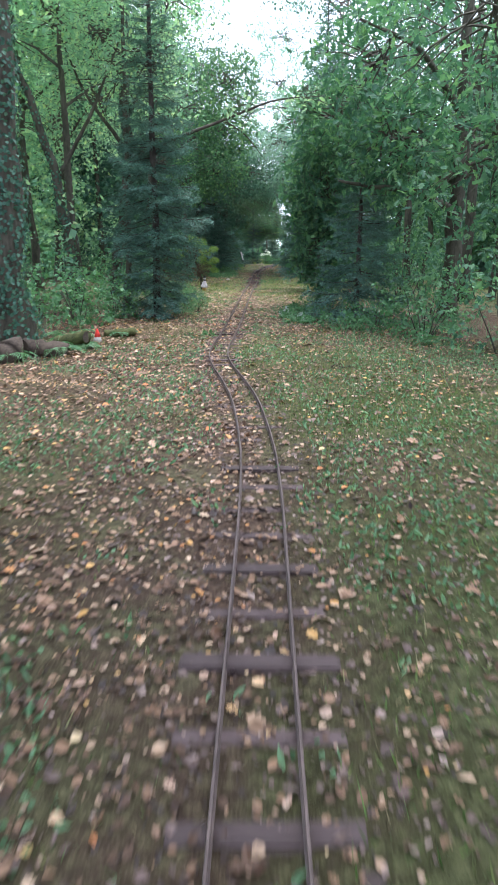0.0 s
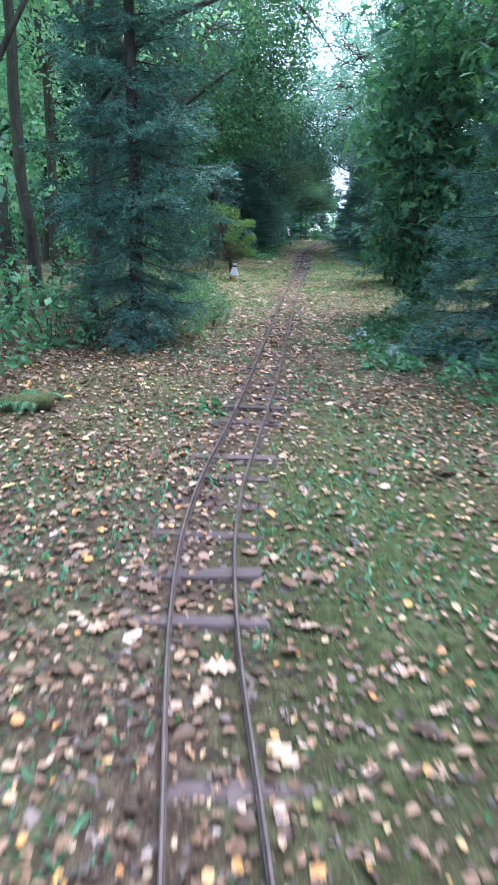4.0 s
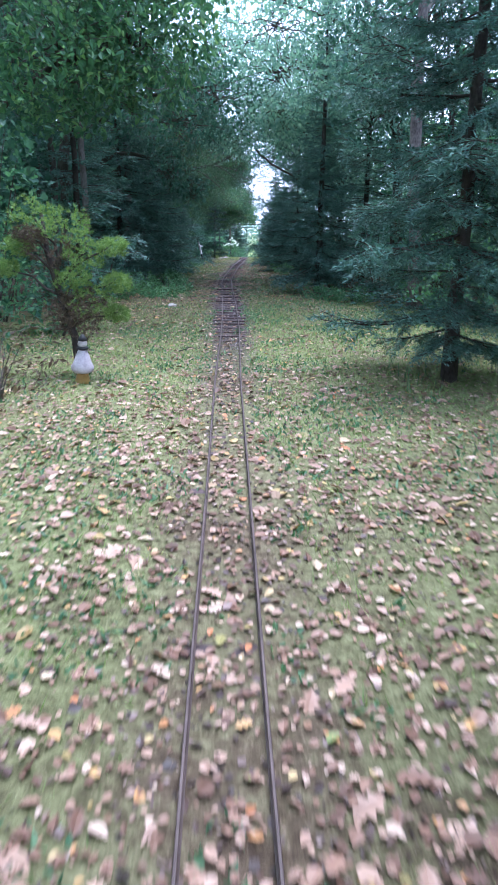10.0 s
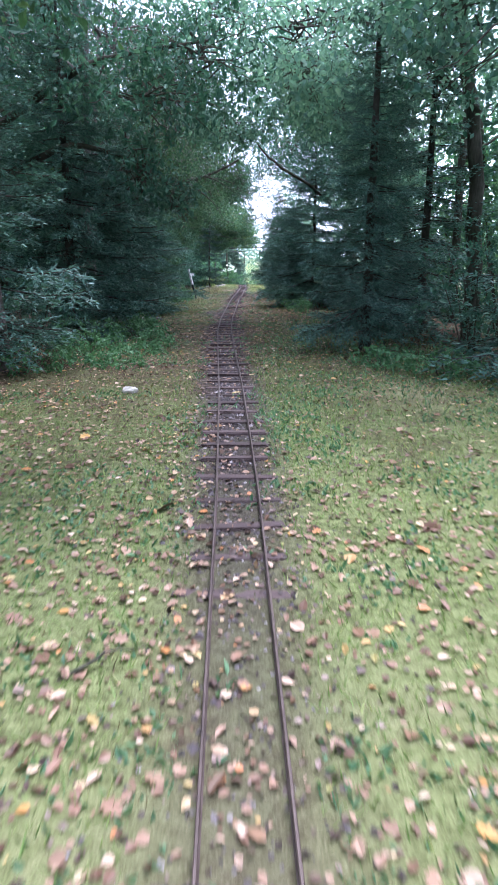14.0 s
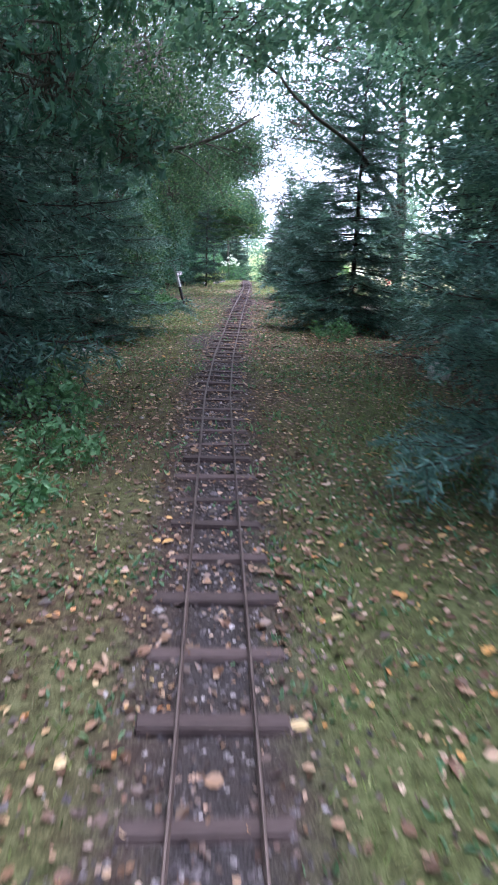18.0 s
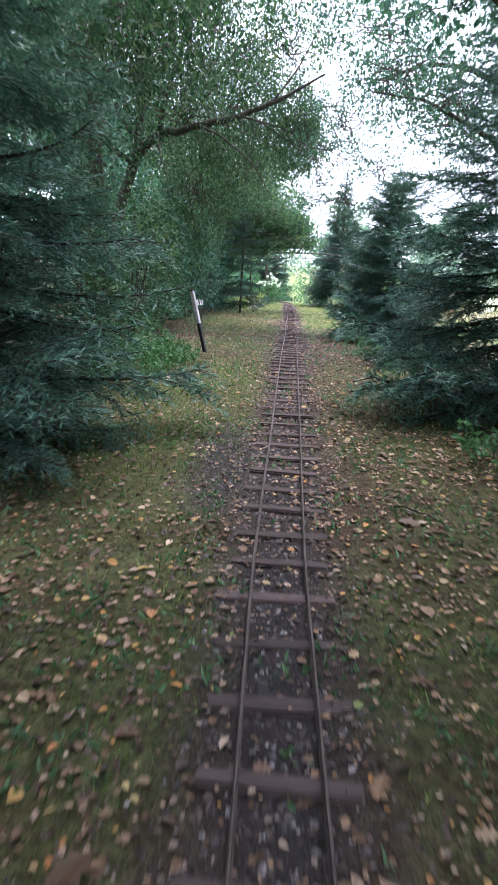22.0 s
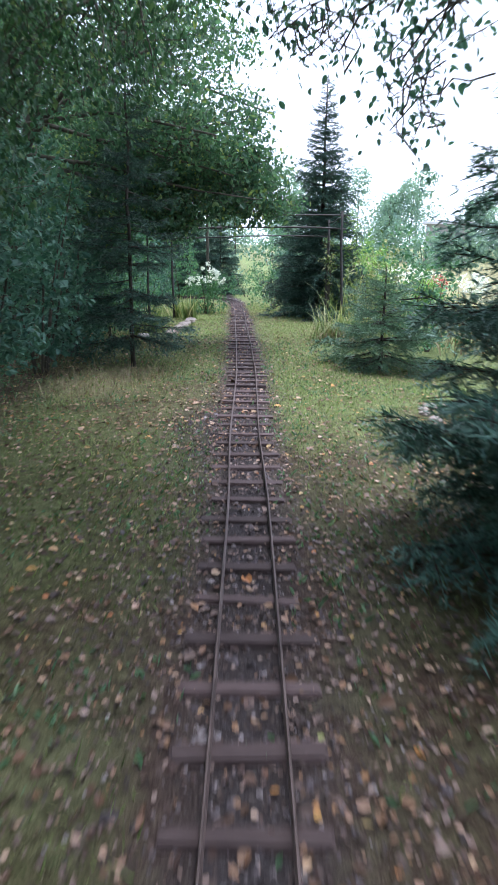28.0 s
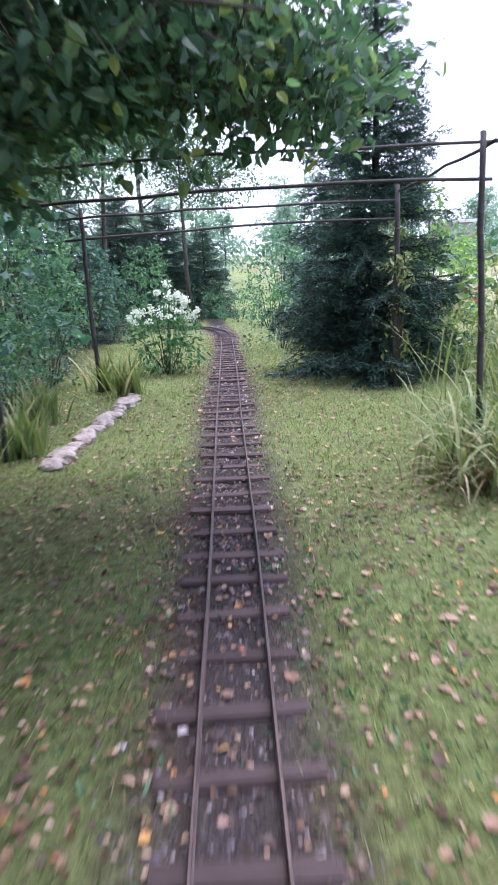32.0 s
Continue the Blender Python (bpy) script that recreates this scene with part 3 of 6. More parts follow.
def build_litter():
    pieces, old = [], []
    for n, x0, x1, y0, y1, size, outline, rise in ((260000, -2.6, 2.6, 0.2, 54, 0.024, OVATE, 0.006), (9000, -2.4, 2.4, 0.2, 31, 0.041, LOBED, 0.01)):
        x, y = scatter(n, x0, x1, y0, y1, lambda a, b: leafy(a, b) * (np.abs(np.abs(a - track_x(b)) - .0925) > .02))
        m = len(x)
        a = np.stack([*rng.normal(0, 1, (2, m)), rng.normal(0, .12, m)], 1)
        nm = np.stack([*rng.normal(0, .28, (2, m)), np.ones(m)], 1)
        L = size * rng.lognormal(0, .36, m) * np.interp(y, [0, 4, 8, 18, 21, 60], [.85, .85, 1, 1, .85, .85])
        c = np.stack([x, y, ground_z(x, y) + rise + rng.uniform(0, .008, m)], 1)
        v, f = leaves(c - unit(a) * (L / 2)[:, None], a, nm, L, L * rng.uniform(.6, .95, m), outline)
        k, q = len(outline[0]), len(outline[1])
        # The mix turns to browner leaves, darker partly to paint shade on the ground.
        fresh = rng.uniform(0, 1, m) < np.interp(y, [0, 8, 10, 12, 17, 21, 60], [.05, .15, .4, 1, .9, .3, .15])
        for sel, into in ((fresh, pieces), (~fresh, old)):
            n1 = int(sel.sum())
            vv = v.reshape(m, k, 3)[sel].reshape(-1, 3)
            into.append((vv, [[i * k + j for j in face] for face in outline[1] for i in range(n1)], 0))
    v, f, _ = joined(old)
    tagged(new("dark_fallen_leaves", mesh("dark_fallen_leaves", v, f, M_DARKLITTER)), "brown and orange fallen leaves, darkened also for shade", "fallen leaves", kind="stuff")
    v, f, _ = joined(pieces)
    tagged(new("fallen_leaves", mesh("fallen_leaves", v, f, M_LITTER)), "pale tan and pinkish fallen autumn leaves on the ground", "fallen leaves", kind="stuff")

    n = 150000
    y = rng.uniform(0.3, 56, n)
    x = track_x(y) + rng.normal(0, .8, n)
    keep = rng.uniform(0, 1, n) < np.interp(y, [0, 8, 15, 18, 26, 33, 38, 40, 56], [.75, .6, .4, .3, .6, .75, .9, .5, .5]) * np.where(np.abs(x - track_x(y)) < .24, 1, np.interp(y, [0, 28, 34, 37.5, 39, 56], [.6, .6, 1, 1, .25, .2]))
    x, y = x[keep], y[keep]
    m = len(x)
    a = np.stack([*rng.normal(0, 1, (2, m)), rng.normal(0, .2, m)], 1)
    nm = np.stack([*rng.normal(0, .35, (2, m)), np.ones(m)], 1)
    L = .019 * rng.lognormal(0, .35, m)
    v, f = leaves(np.stack([x, y, ground_z(x, y) + .003 + rng.uniform(0, .006, m)], 1), a, nm, L, L * rng.uniform(.5, .9, m), DIAMOND)
    tagged(new("leaf_fragments", mesh("leaf_fragments", v, f, M_FRAGMENT)), "dark brown crumbled leaf fragments along the track", "fallen leaves", kind="stuff")


def build_grass():
    def sow(name, n, box, chance, h, w, mat, label, outline=NEEDLE, tilt=.55):
        x, y = scatter(n, *box, chance)
        m = len(x)
        a = np.stack([*rng.normal(0, tilt, (2, m)), np.ones(m)], 1)
        nm = np.stack([*rng.normal(0, 1, (2, m)), np.zeros(m)], 1)
        c = np.stack([x, y, ground_z(x, y) - 0.002], 1)
        v, f = leaves(c, a, nm, h * rng.lognormal(0, .35, m), w, outline)
        tagged(new(name, mesh(name, v, f, mat)), label, "grass", kind="stuff")
    off = lambda x, y: np.abs(x - track_x(y)) > 0.15
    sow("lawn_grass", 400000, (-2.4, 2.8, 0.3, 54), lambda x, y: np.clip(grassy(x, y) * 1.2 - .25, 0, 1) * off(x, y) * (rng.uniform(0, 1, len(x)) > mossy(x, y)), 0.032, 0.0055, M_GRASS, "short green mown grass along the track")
    sow("moss_shade_grass", 330000, (-2.4, 2.8, 0.3, 54), lambda x, y: np.clip(grassy(x, y) * 1.2 - .25, 0, 1) * off(x, y) * (rng.uniform(0, 1, len(x)) < mossy(x, y)), 0.03, 0.0055, M_SHADEMOSS, "short mossy grass, its colour darkened also for shade")
    sow("dry_grass", 110000, (-2.6, 2.6, 0.3, 50), lambda x, y: np.clip(grassy(x, y) - .2, 0, 1) * .8 * off(x, y), 0.035, 0.004, M_DRYGRASS, "thin dry straw-coloured grass among the green")
    def edge(x, y):
        o = x - track_x(y)
        return ((o < -1.5) | ((o > 1.25) & (y < 36)) | ((o > 2.0) & (y > 36))) * (hash_noise(x, y, .9, 31) > .45)
    sow("rough_grass", 26000, (-3.6, 4.5, 5, 56), edge, 0.14, 0.006, M_FENNEL, "long uncut grass along the edge of the trees", BLADE, .35)
    low = lambda x, y: (hash_noise(x, y, .55, 41) > np.where((x > track_x(y) + .3) & (y < 8.5), .36, .54)) * off(x, y) * np.interp(y, [0, 14, 26, 40], [.9, .8, .6, .3])
    tuft = lambda x, y: (hash_noise(x, y, .16, 51) > .74) * (np.abs(x - track_x(y)) < .75) * np.interp(y, [0, 8, 10, 30, 36, 44], [.35, .5, .9, .8, .2, .3]) * (np.abs(np.abs(x - track_x(y)) - .0925) > .018)
    sow("weed_tufts", 90000, (-1.1, 1.3, 0.5, 46), tuft, 0.025, 0.017, M_FENNEL, "small bright green weed tufts beside the rails", OVATE, .9)
    sow("ground_weeds", 130000, (-2.2, 2.4, 0.3, 44), low, 0.026, 0.016, M_FENNEL, "small green weeds creeping over the ground", OVATE, 1.1)


def build_ballast():
    n = 36000
    y = rng.uniform(15, 58, n)
    x = track_x(y) + rng.normal(0, .15, n)
    keep = rng.uniform(0, 1, n) < np.interp(y, [15, 17.5, 20, 33, 35, 38, 40, 58], [.05, .2, .9, .8, .5, .5, .7, .7])
    px, py = rng.normal(-.42, .13, 900), rng.normal(29.4, .6, 900)
    qx, qy = rng.normal(0.33, .33, 1000), rng.normal(36.5, .95, 1000)
    rx, ry = rng.normal(.22, .13, 700), rng.normal(39.2, .6, 700)
    x, y = np.concatenate([x[keep], px, qx, rx]), np.concatenate([y[keep], py, qy, ry])
    n = len(x)
    octa = np.array([(1, 0, 0), (-1, 0, 0), (0, 1, 0), (0, -1, 0), (0, 0, .7), (0, 0, -.7)])
    tri = [[0, 2, 4], [2, 1, 4], [1, 3, 4], [3, 0, 4], [2, 0, 5], [1, 2, 5], [3, 1, 5], [0, 3, 5]]
    s = 0.0066 * rng.lognormal(0, .4, n)
    th = rng.uniform(0, 6.28, n)
    loc = octa[None] * s[:, None, None] * rng.uniform(.6, 1.4, (n, 6, 1))
    v = np.stack([loc[..., 0] * np.cos(th)[:, None] - loc[..., 1] * np.sin(th)[:, None], loc[..., 0] * np.sin(th)[:, None] + loc[..., 1] * np.cos(th)[:, None], loc[..., 2]], 2)
    v = v + np.stack([x, y, ground_z(x, y) + .001], 1)[:, None, :]
    f = []
    base = (np.arange(n) * 6).tolist()
    for q in tri:
        f += [[i + j for j in q] for i in base]
    tagged(new("track_ballast", mesh("track_ballast", v.reshape(-1, 3), f, M_STONE)), "grey-brown crushed stone ballast between the sleepers", "gravel", kind="stuff")


build_litter()
build_grass()
build_ballast()

# ---- conifers ----
def spruce_branch(seed, needle_mat, dense=1.0, hang=0.12, fine=1.0):
    """A branch one metre long along x: bent stem with a raised tip, uneven side twigs that hang, needles all round them."""
    r = np.random.default_rng(seed)
    xs = np.linspace(0, 1, 8)
    stem = np.stack([xs, np.cumsum(r.normal(0, .012, 8)), -hang * xs ** 1.2 + (.1 + hang * .6) * xs ** 3.2], 1)
    pieces = [(*tube(stem, np.linspace(.011, .0025, 8), 4, False), 0)]
    C, A, N = [], [], []
    def sprays(p0, p1, step, droop=.16):
        d = p1 - p0
        L = np.linalg.norm(d)
        k = max(3, int(L / step * fine))
        s = np.linspace(.05, 1, k)[:, None]
        p = p0 + d * s
        p[:, 2] -= droop * L * s[:, 0] ** 2
        d = d / L
        side = np.cross(d, (0, 0, 1))
        side /= np.linalg.norm(side) + 1e-9
        for w, up in ((1, .2), (-1, .2), (.25, .9), (-.3, -.5)) if dense >= 1 else ((1, .3), (-1, .3)):
            C.append(p + r.normal(0, .006, p.shape))
            A.append(d * .8 + side * w * .85 + np.array((0, 0, up * .6)) + r.normal(0, .3, p.shape))
            N.append(np.tile(side * .3 * w + np.array((0, 0, 1.0)), (k, 1)) + r.normal(0, .5, p.shape))
    step = .038 if dense >= 1 else .05
    sprays(stem[2], stem[5], step, 0)
    sprays(stem[5], stem[7], step, -.02)
    x = .13
    while x < .97:
        for w in (-1, 1):
            if r.uniform() < .14:
                continue
            p0 = np.array([np.interp(x, xs, stem[:, k]) for k in range(3)])
            L = (.40 * (1 - x) ** .75 * min(1, x / .3) + .08) * r.uniform(.6, 1.3)
            a = radians(r.uniform(34, 70)) * w
            p1 = p0 + L * np.array((math.cos(a), math.sin(a), -.22 + r.normal(0, .16)))
            pieces.append((*tube(bend(p0, p1, 0, .006, 2, r), [.004, .0015], 3, False), 0))
            sprays(p0, p1, step)
            if L > .16:
                for q, w2 in ((.35, 1), (.55, -1), (.75, 1)):
                    q0 = p0 + (p1 - p0) * q
                    b = a + w2 * radians(r.uniform(30, 60))
                    sprays(q0, q0 + L * r.uniform(.28, .5) * np.array((math.cos(b), math.sin(b), -.35 + r.normal(0, .2))), step)
        x += .1 / dense ** .5 * r.uniform(.6, 1.3)
    C, A, N = np.vstack(C), np.vstack(A), np.vstack(N)
    v, f = leaves(C, A, N, r.uniform(.045, .075, len(C)) / fine ** .5, (.0135 if dense >= 1 else .022) / fine ** .6, NEEDLE)
    pieces.append((v, f, 1))
    v, f, ix = joined(pieces)
    return mesh("branch", v, f, [M_SPRUCEBARK, needle_mat], ix)


BRANCHES = {
    "spruce": [spruce_branch(s, M_NEEDLE, 1.0, .1 + .07 * (s % 3)) for s in (1, 2, 3, 12)],
    "fir": [spruce_branch(s, M_FIR, 1.2, .03 + .05 * (s % 2)) for s in (4, 5)],
    "fine": [spruce_branch(s, M_NEEDLE, 1.2, .03 + .06 * (s % 2), 1.5) for s in (8, 9)],
    "young": [spruce_branch(s, M_YOUNG, 1.1, .03 + .06 * (s % 2), 1.3) for s in (10, 11)],
    "far": [spruce_branch(s, M_NEEDLE, .62, .12, .8) for s in (6, 7, 13)],
}


def conifer(x, y, h, kind, label, first=.25, reach=.3, gap=.2, per=6, lean=(0, 0), trunk_r=None, name="spruce_tree", taper=1.0, seed=0, bare=0, top_up=18, sides=None, vary=(.72, 1.2)):
    """A conifer: tapered trunk, whorls of branches that shorten to the tip."""
    r = np.random.default_rng(seed + int(abs(x * 100) + abs(y * 100)))
    z0 = float(ground_z(x, y)) - .05
    t = thing(name, x, y, z0, label, "tree")
    R = trunk_r or h * .0125 + .01
    hs = np.linspace(0, h, 12)
    line = np.stack([lean[0] * hs + r.normal(0, .006, 12), lean[1] * hs + r.normal(0, .006, 12), hs], 1)
    line[0, :2] = 0
    part("trunk", mesh("trunk", *tube(line, R * (1 - hs / h) ** .8 + .006 + R * .25 * np.exp(-hs / .12), 9), M_SPRUCEBARK, smooth=True), t)
    z, turn = first, r.uniform(0, 360)
    while z < h - .04:
        k = z / h
        n = max(4, int(per * .78 * (1 - .3 * k) + .5))
        for j in range(n):
            a = turn + 360 / n * j + r.normal(0, 11)
            if sides is not None and not sides(a % 360, z):
                continue
            L = (reach * (1 - k) ** taper + .07) * r.uniform(*vary)
            if z < first + bare:
                L *= .7
            tilt = -14 + (top_up + 14) * k + r.normal(0, 5)
            zz = z + r.uniform(-.4, .4) * gap
            p = (lean[0] * zz, lean[1] * zz, zz)
            kinds = BRANCHES["far" if kind == "spruce" and zz > 3.0 and y < 45 else kind]
            me = kinds[int(r.integers(len(kinds)))]
            m = pose(*p, 0, 0, a) @ pose(0, 0, 0, r.normal(0, 10), -tilt, 0) @ Matrix.Diagonal((L, L * r.uniform(.8, 1.1), L * r.uniform(.8, 1.2), 1))
            part("branch", me, t, m=m)
        turn += 360 / n / 2 + r.uniform(-15, 15)
        z += gap * (1 - .45 * k) * r.uniform(.85, 1.15)
    return t


# ---- broadleaved trees and shrubs ----
def broadleaf(x, y, trunk, limbs, blobs, label, leaf=.05, per_blob=160, per=13, leaf_mat=None, bark=None, outline=DIAMOND, spread=.4, droop=.3, name="broadleaf_tree", wide=.62, seed=0, twigs=True, r0=.1, ivy=0):
    """trunk and each limb: a line of points (x, y, z, radius); blobs: the lumps of the crown. All in world places."""
    r = np.random.default_rng(seed + int(abs(x * 100) + abs(y * 100)))
    z0 = float(ground_z(x, y)) - .06
    t = thing(name, x, y, z0, label, "tree")
    base = np.array((x, y, z0))
    bark = bark or M_BARK
    leaf_mat = leaf_mat or M_OAK
    def fine(pts):
        pts = np.asarray(pts, float)
        s, q = np.arange(len(pts)), np.linspace(0, len(pts) - 1, 4 * len(pts))
        o = np.stack([np.interp(q, s, pts[:, k]) for k in range(4)], 1)
        for k in range(4):
            o[1:-1, k] = (o[:-2, k] + 2 * o[1:-1, k] + o[2:, k]) / 4
        o[2:, :3] += r.normal(0, .25, (len(o) - 2, 1)) * o[2:, 3:4]
        return o[:, :3] - base, o[:, 3]
    p, rad = fine(trunk)
    p[0] = (0, 0, 0)
    rad = rad.copy()
    rad[0] *= 1.35
    v, f = tube(p, rad, 10)
    part("trunk", mesh("trunk", v, f, bark, smooth=True), t)
    if ivy:
        n = ivy
        k = r.integers(0, len(p) - 1, n)
        s = r.uniform(0, 1, n)[:, None]
        c = p[k] + (p[k + 1] - p[k]) * s
        d = unit(np.stack([*r.normal(0, 1, (2, n)), r.normal(0, .3, n)], 1))
        c = c + d * (rad[k] * 1.05 + r.uniform(0, .05, n))[:, None]
        v, f = leaves(c, np.stack([*r.normal(0, .5, (2, n)), -np.ones(n)], 1), d, r.uniform(.03, .055, n), .04, OVATE)
        part("ivy", mesh("ivy", v, f, M_DARK), t, "dark climbing ivy leaves")
    for line in limbs:
        p, rad = fine(line)
        part("limb", mesh("limb", *tube(p, rad, 7), bark, smooth=True), t)
    for b in blobs:
        n = int(per_blob * (b[6] if len(b) > 6 else 1))
        c = blob_points(b[:6], n, r) - base
        c[:, 2] = np.maximum(c[:, 2], .1)
        P, A, N, D = clumps(c, per, spread, r, droop)
        size = leaf * (b[7] if len(b) > 7 else 1) * r.lognormal(0, .2, len(P))
        v, f = leaves(P, A, N, size, size * wide, outline)
        pieces = [(v, f, 1)]
        if twigs:
            a, e = c - D * spread * .5, c + D * spread * .5
            w = r.normal(0, 1, a.shape)
            w = unit(np.cross(D, w)) * .0035
            tv = np.stack([a - w, a + w, e], 1).reshape(-1, 3)
            pieces.append((tv, [[i, i + 1, i + 2] for i in range(0, len(tv), 3)], 0))
            hub = np.array(b[:3]) - base
            for q in c[:: max(1, n // 20)]:
                pieces.append((*tube(bend(hub + r.normal(0, .1, 3), q, .04, .03, 5, r), np.linspace(min(.016, b[5] * .022), .003, 5), 4, False), 0))
        v, f, ix = joined(pieces)
        part("crown", mesh("crown", v, f, [bark, leaf_mat], ix), t)
    return t


def shrub(x, y, rx, ry, h, label, mat=None, n=500, leaf=.04, outline=DIAMOND, wide=.6, name="shrub", stems=7, droop=.15, z=0.0, up=0.0, spread=.22, category="shrub", low=.12):
    r = np.random.default_rng(int(abs(x * 100) + abs(y * 100)) + 5)
    z0 = float(ground_z(x, y)) + z
    t = thing(name, x, y, z0, label, category)
    for k in range(stems):
        a, q = r.uniform(0, 6.28), r.uniform(.3, .9)
        e = (rx * q * math.cos(a), ry * q * math.sin(a), h * r.uniform(.6, .95))
        part("stem", mesh("stem", *tube(bend((e[0] * .12, e[1] * .12, -.03), e, .05 * h, .012, 5, r), np.linspace(.004 + h * .006, .002, 5), 5, False), M_BARK), t)
    c = blob_points((0, 0, h * .5, rx, ry, h * .55), max(4, n // 9), r, .5)
    c[:, 2] = np.clip(c[:, 2], h * low, None)
    P, A, N, _ = clumps(c, 9, spread, r, droop)
    A[:, 2] += up
    size = leaf * r.lognormal(0, .25, len(P))
    part("foliage", mesh("foliage", *leaves(P, A, N, size, size * wide, outline), mat or M_NETTLE), t)
    return t


def fern(x, y, size, label="green fern with arching fronds", mat=None, n=9):
    r = np.random.default_rng(int(abs(x * 100) + abs(y * 100)) + 9)
    t = thing("fern", x, y, float(ground_z(x, y)), label, "fern", "ferns in the undergrowth")
    for k in range(n):
        a = 6.28 * k / n + r.normal(0, .25)
        L = size * r.uniform(.75, 1.15)
        s = np.linspace(0, 1, 16)
        line = np.stack([L * s * math.cos(a), L * s * math.sin(a), L * (.9 * s - .85 * s ** 2.2)], 1)
        d = np.gradient(line, axis=0)
        side = unit(np.cross(d, (0, 0, 1.0)))
        w = .26 * L * np.sin(np.pi * (s * .85 + .12)) 
        pieces = [(*tube(line, np.linspace(.004, .001, 16), 3, False), 0)]
        for sg in (-1, 1):
            v, f = leaves(line[2:], side[2:] * sg + unit(d[2:]) * .45 + np.array((0, 0, -.15)), np.tile((0, 0, 1.0), (14, 1)), w[2:], L * .055, DIAMOND)
            pieces.append((v, f, 0))
        v, f, _ = joined(pieces)
        part("frond", mesh("frond", v, f, mat or M_NETTLE), t)
    return t


def blade_clump(x, y, n, h, w, label, mat, name, category, spread=.12, lean=.35, arch=.5, seg=7):
    """Long arching leaves from one root."""
    r = np.random.default_rng(int(abs(x * 100) + abs(y * 100)) + 3)
    t = thing(name, x, y, float(ground_z(x, y)) - .01, label, category)
    for g in range(4):
        pieces = []
        for k in range(n // 4):
            a, L = r.uniform(0, 6.28), h * r.uniform(.55, 1.15)
            p0 = np.array((r.normal(0, spread), r.normal(0, spread), 0))
            d = np.array((math.cos(a), math.sin(a), 0)) * lean * r.uniform(.2, 1.5)
            s = np.linspace(0, 1, seg)[:, None]
            line = p0 + d * L * s + np.array((0, 0, 1.0)) * L * (s - arch * r.uniform(.3, 1.2) * s ** 2.4) + d * L * s ** 2.5 * arch
            side = np.array((-math.sin(a), math.cos(a), 0)) * w * r.uniform(.6, 1.2)
            ww = np.array([.6, 1, 1, .9, .75, .5, .06])[:, None][:seg]
            v = np.concatenate([line - side * ww * .5, line + side * ww * .5])
            pieces.append((v, [[q, q + 1, seg + q + 1, seg + q] for q in range(seg - 1)], 0))
        v, f, _ = joined(pieces)
        tagged(part("leaf_tuft", mesh("leaf_tuft", v, f, mat), t), kind="stuff")
    return t

# ---- conifers beside the track ----
conifer(-1.5, 10.45, 5.6, "spruce", "tall thin dark spruce with sparse hanging branches", first=.35, reach=.95, gap=.18, per=9, trunk_r=.055, bare=.8)
conifer(1.42, 10.1, 2.5, "spruce", "dense dark young spruce at the edge of the leaf-strewn ground", first=.28, reach=.85, gap=.16, per=8, taper=.8, trunk_r=.04)
conifer(1.42, 16.6, 6.4, "fine", "large open spruce with long level branches", first=.4, reach=1.2, gap=.24, per=9, taper=.9, trunk_r=.05, bare=.5, sides=lambda a, z: z > 1.3 or not 150 < a < 215)
conifer(1.4, 24.0, 4.6, "spruce", "dense dark spruce with a brown base", first=.45, reach=.85, gap=.17, per=10, trunk_r=.06)
conifer(2.5, 25.6, 5.2, "far", "dark spruce standing behind another", first=.4, reach=1.1, gap=.26, per=7, trunk_r=.06)
conifer(1.75, 31.2, 4.4, "fine", "slender spruce with a bare thin trunk showing", first=.2, reach=1.3, gap=.18, per=9, trunk_r=.035, taper=1.0)
conifer(-2.35, 26.0, 4.6, "spruce", "broad dark spruce like a wall of needles", first=.2, reach=1.35, gap=.2, per=9, trunk_r=.07, taper=.6)
conifer(-1.95, 29.5, 3.9, "fine", "dark green fir with wide low branches", first=.3, reach=1.3, gap=.2, per=8, trunk_r=.05, taper=.7)
conifer(-2.6, 23.0, 4.8, "far", "dark spruce in the wood's edge", first=.4, reach=1.1, gap=.26, per=7, trunk_r=.06)
conifer(-2.6, 31.6, 4.4, "far", "dark green fir behind the track", first=.3, reach=1.2, gap=.25, per=7, trunk_r=.05)
conifer(1.95, 37.0, 2.65, "fine", "bushy dark blue-green fir reaching to the ground", first=.08, reach=1.14, gap=.125, per=15, trunk_r=.045, taper=.42, sides=lambda a, z: 80 < a < 335, vary=(.62, 1.04))
conifer(1.6, 33.6, 1.2, "fir", "low young fir under taller trees", first=.08, reach=.6, gap=.12, per=7, trunk_r=.02)
conifer(2.1, 42.0, 1.15, "young", "young fresh green spruce on the lawn", first=.22, reach=.92, gap=.16, per=12, trunk_r=.016, taper=.9, vary=(.6, 1.25))
conifer(2.4, 48.2, 4.4, "fir", "tall pointed dark spruce thick to the ground", first=.08, reach=1.15, gap=.15, per=13, trunk_r=.05, taper=1.0)
conifer(-.6, 42.0, 3.2, "fir", "slim dark spruce with a bare lower trunk", first=.42, reach=.64, gap=.19, per=8, trunk_r=.018, taper=.7)
conifer(0.75, 62.0, 2.7, "fir", "dark spruce closing the end of the view", first=.1, reach=1.1, gap=.18, per=11, taper=.6)
conifer(-1.8, 62.6, 3.7, "fir", "dark spruce closing the end of the view", first=.1, reach=1.4, gap=.2, per=12, taper=.6)
conifer(-.5, 61.5, 3.3, "fir", "dark dense spruce behind the garden", first=.1, reach=1.3, gap=.18, per=12, taper=.6)
conifer(-1.6, 53.6, 2.6, "fir", "dark low spruce behind the flower bed", first=.1, reach=.8, gap=.17, per=10, taper=.6)
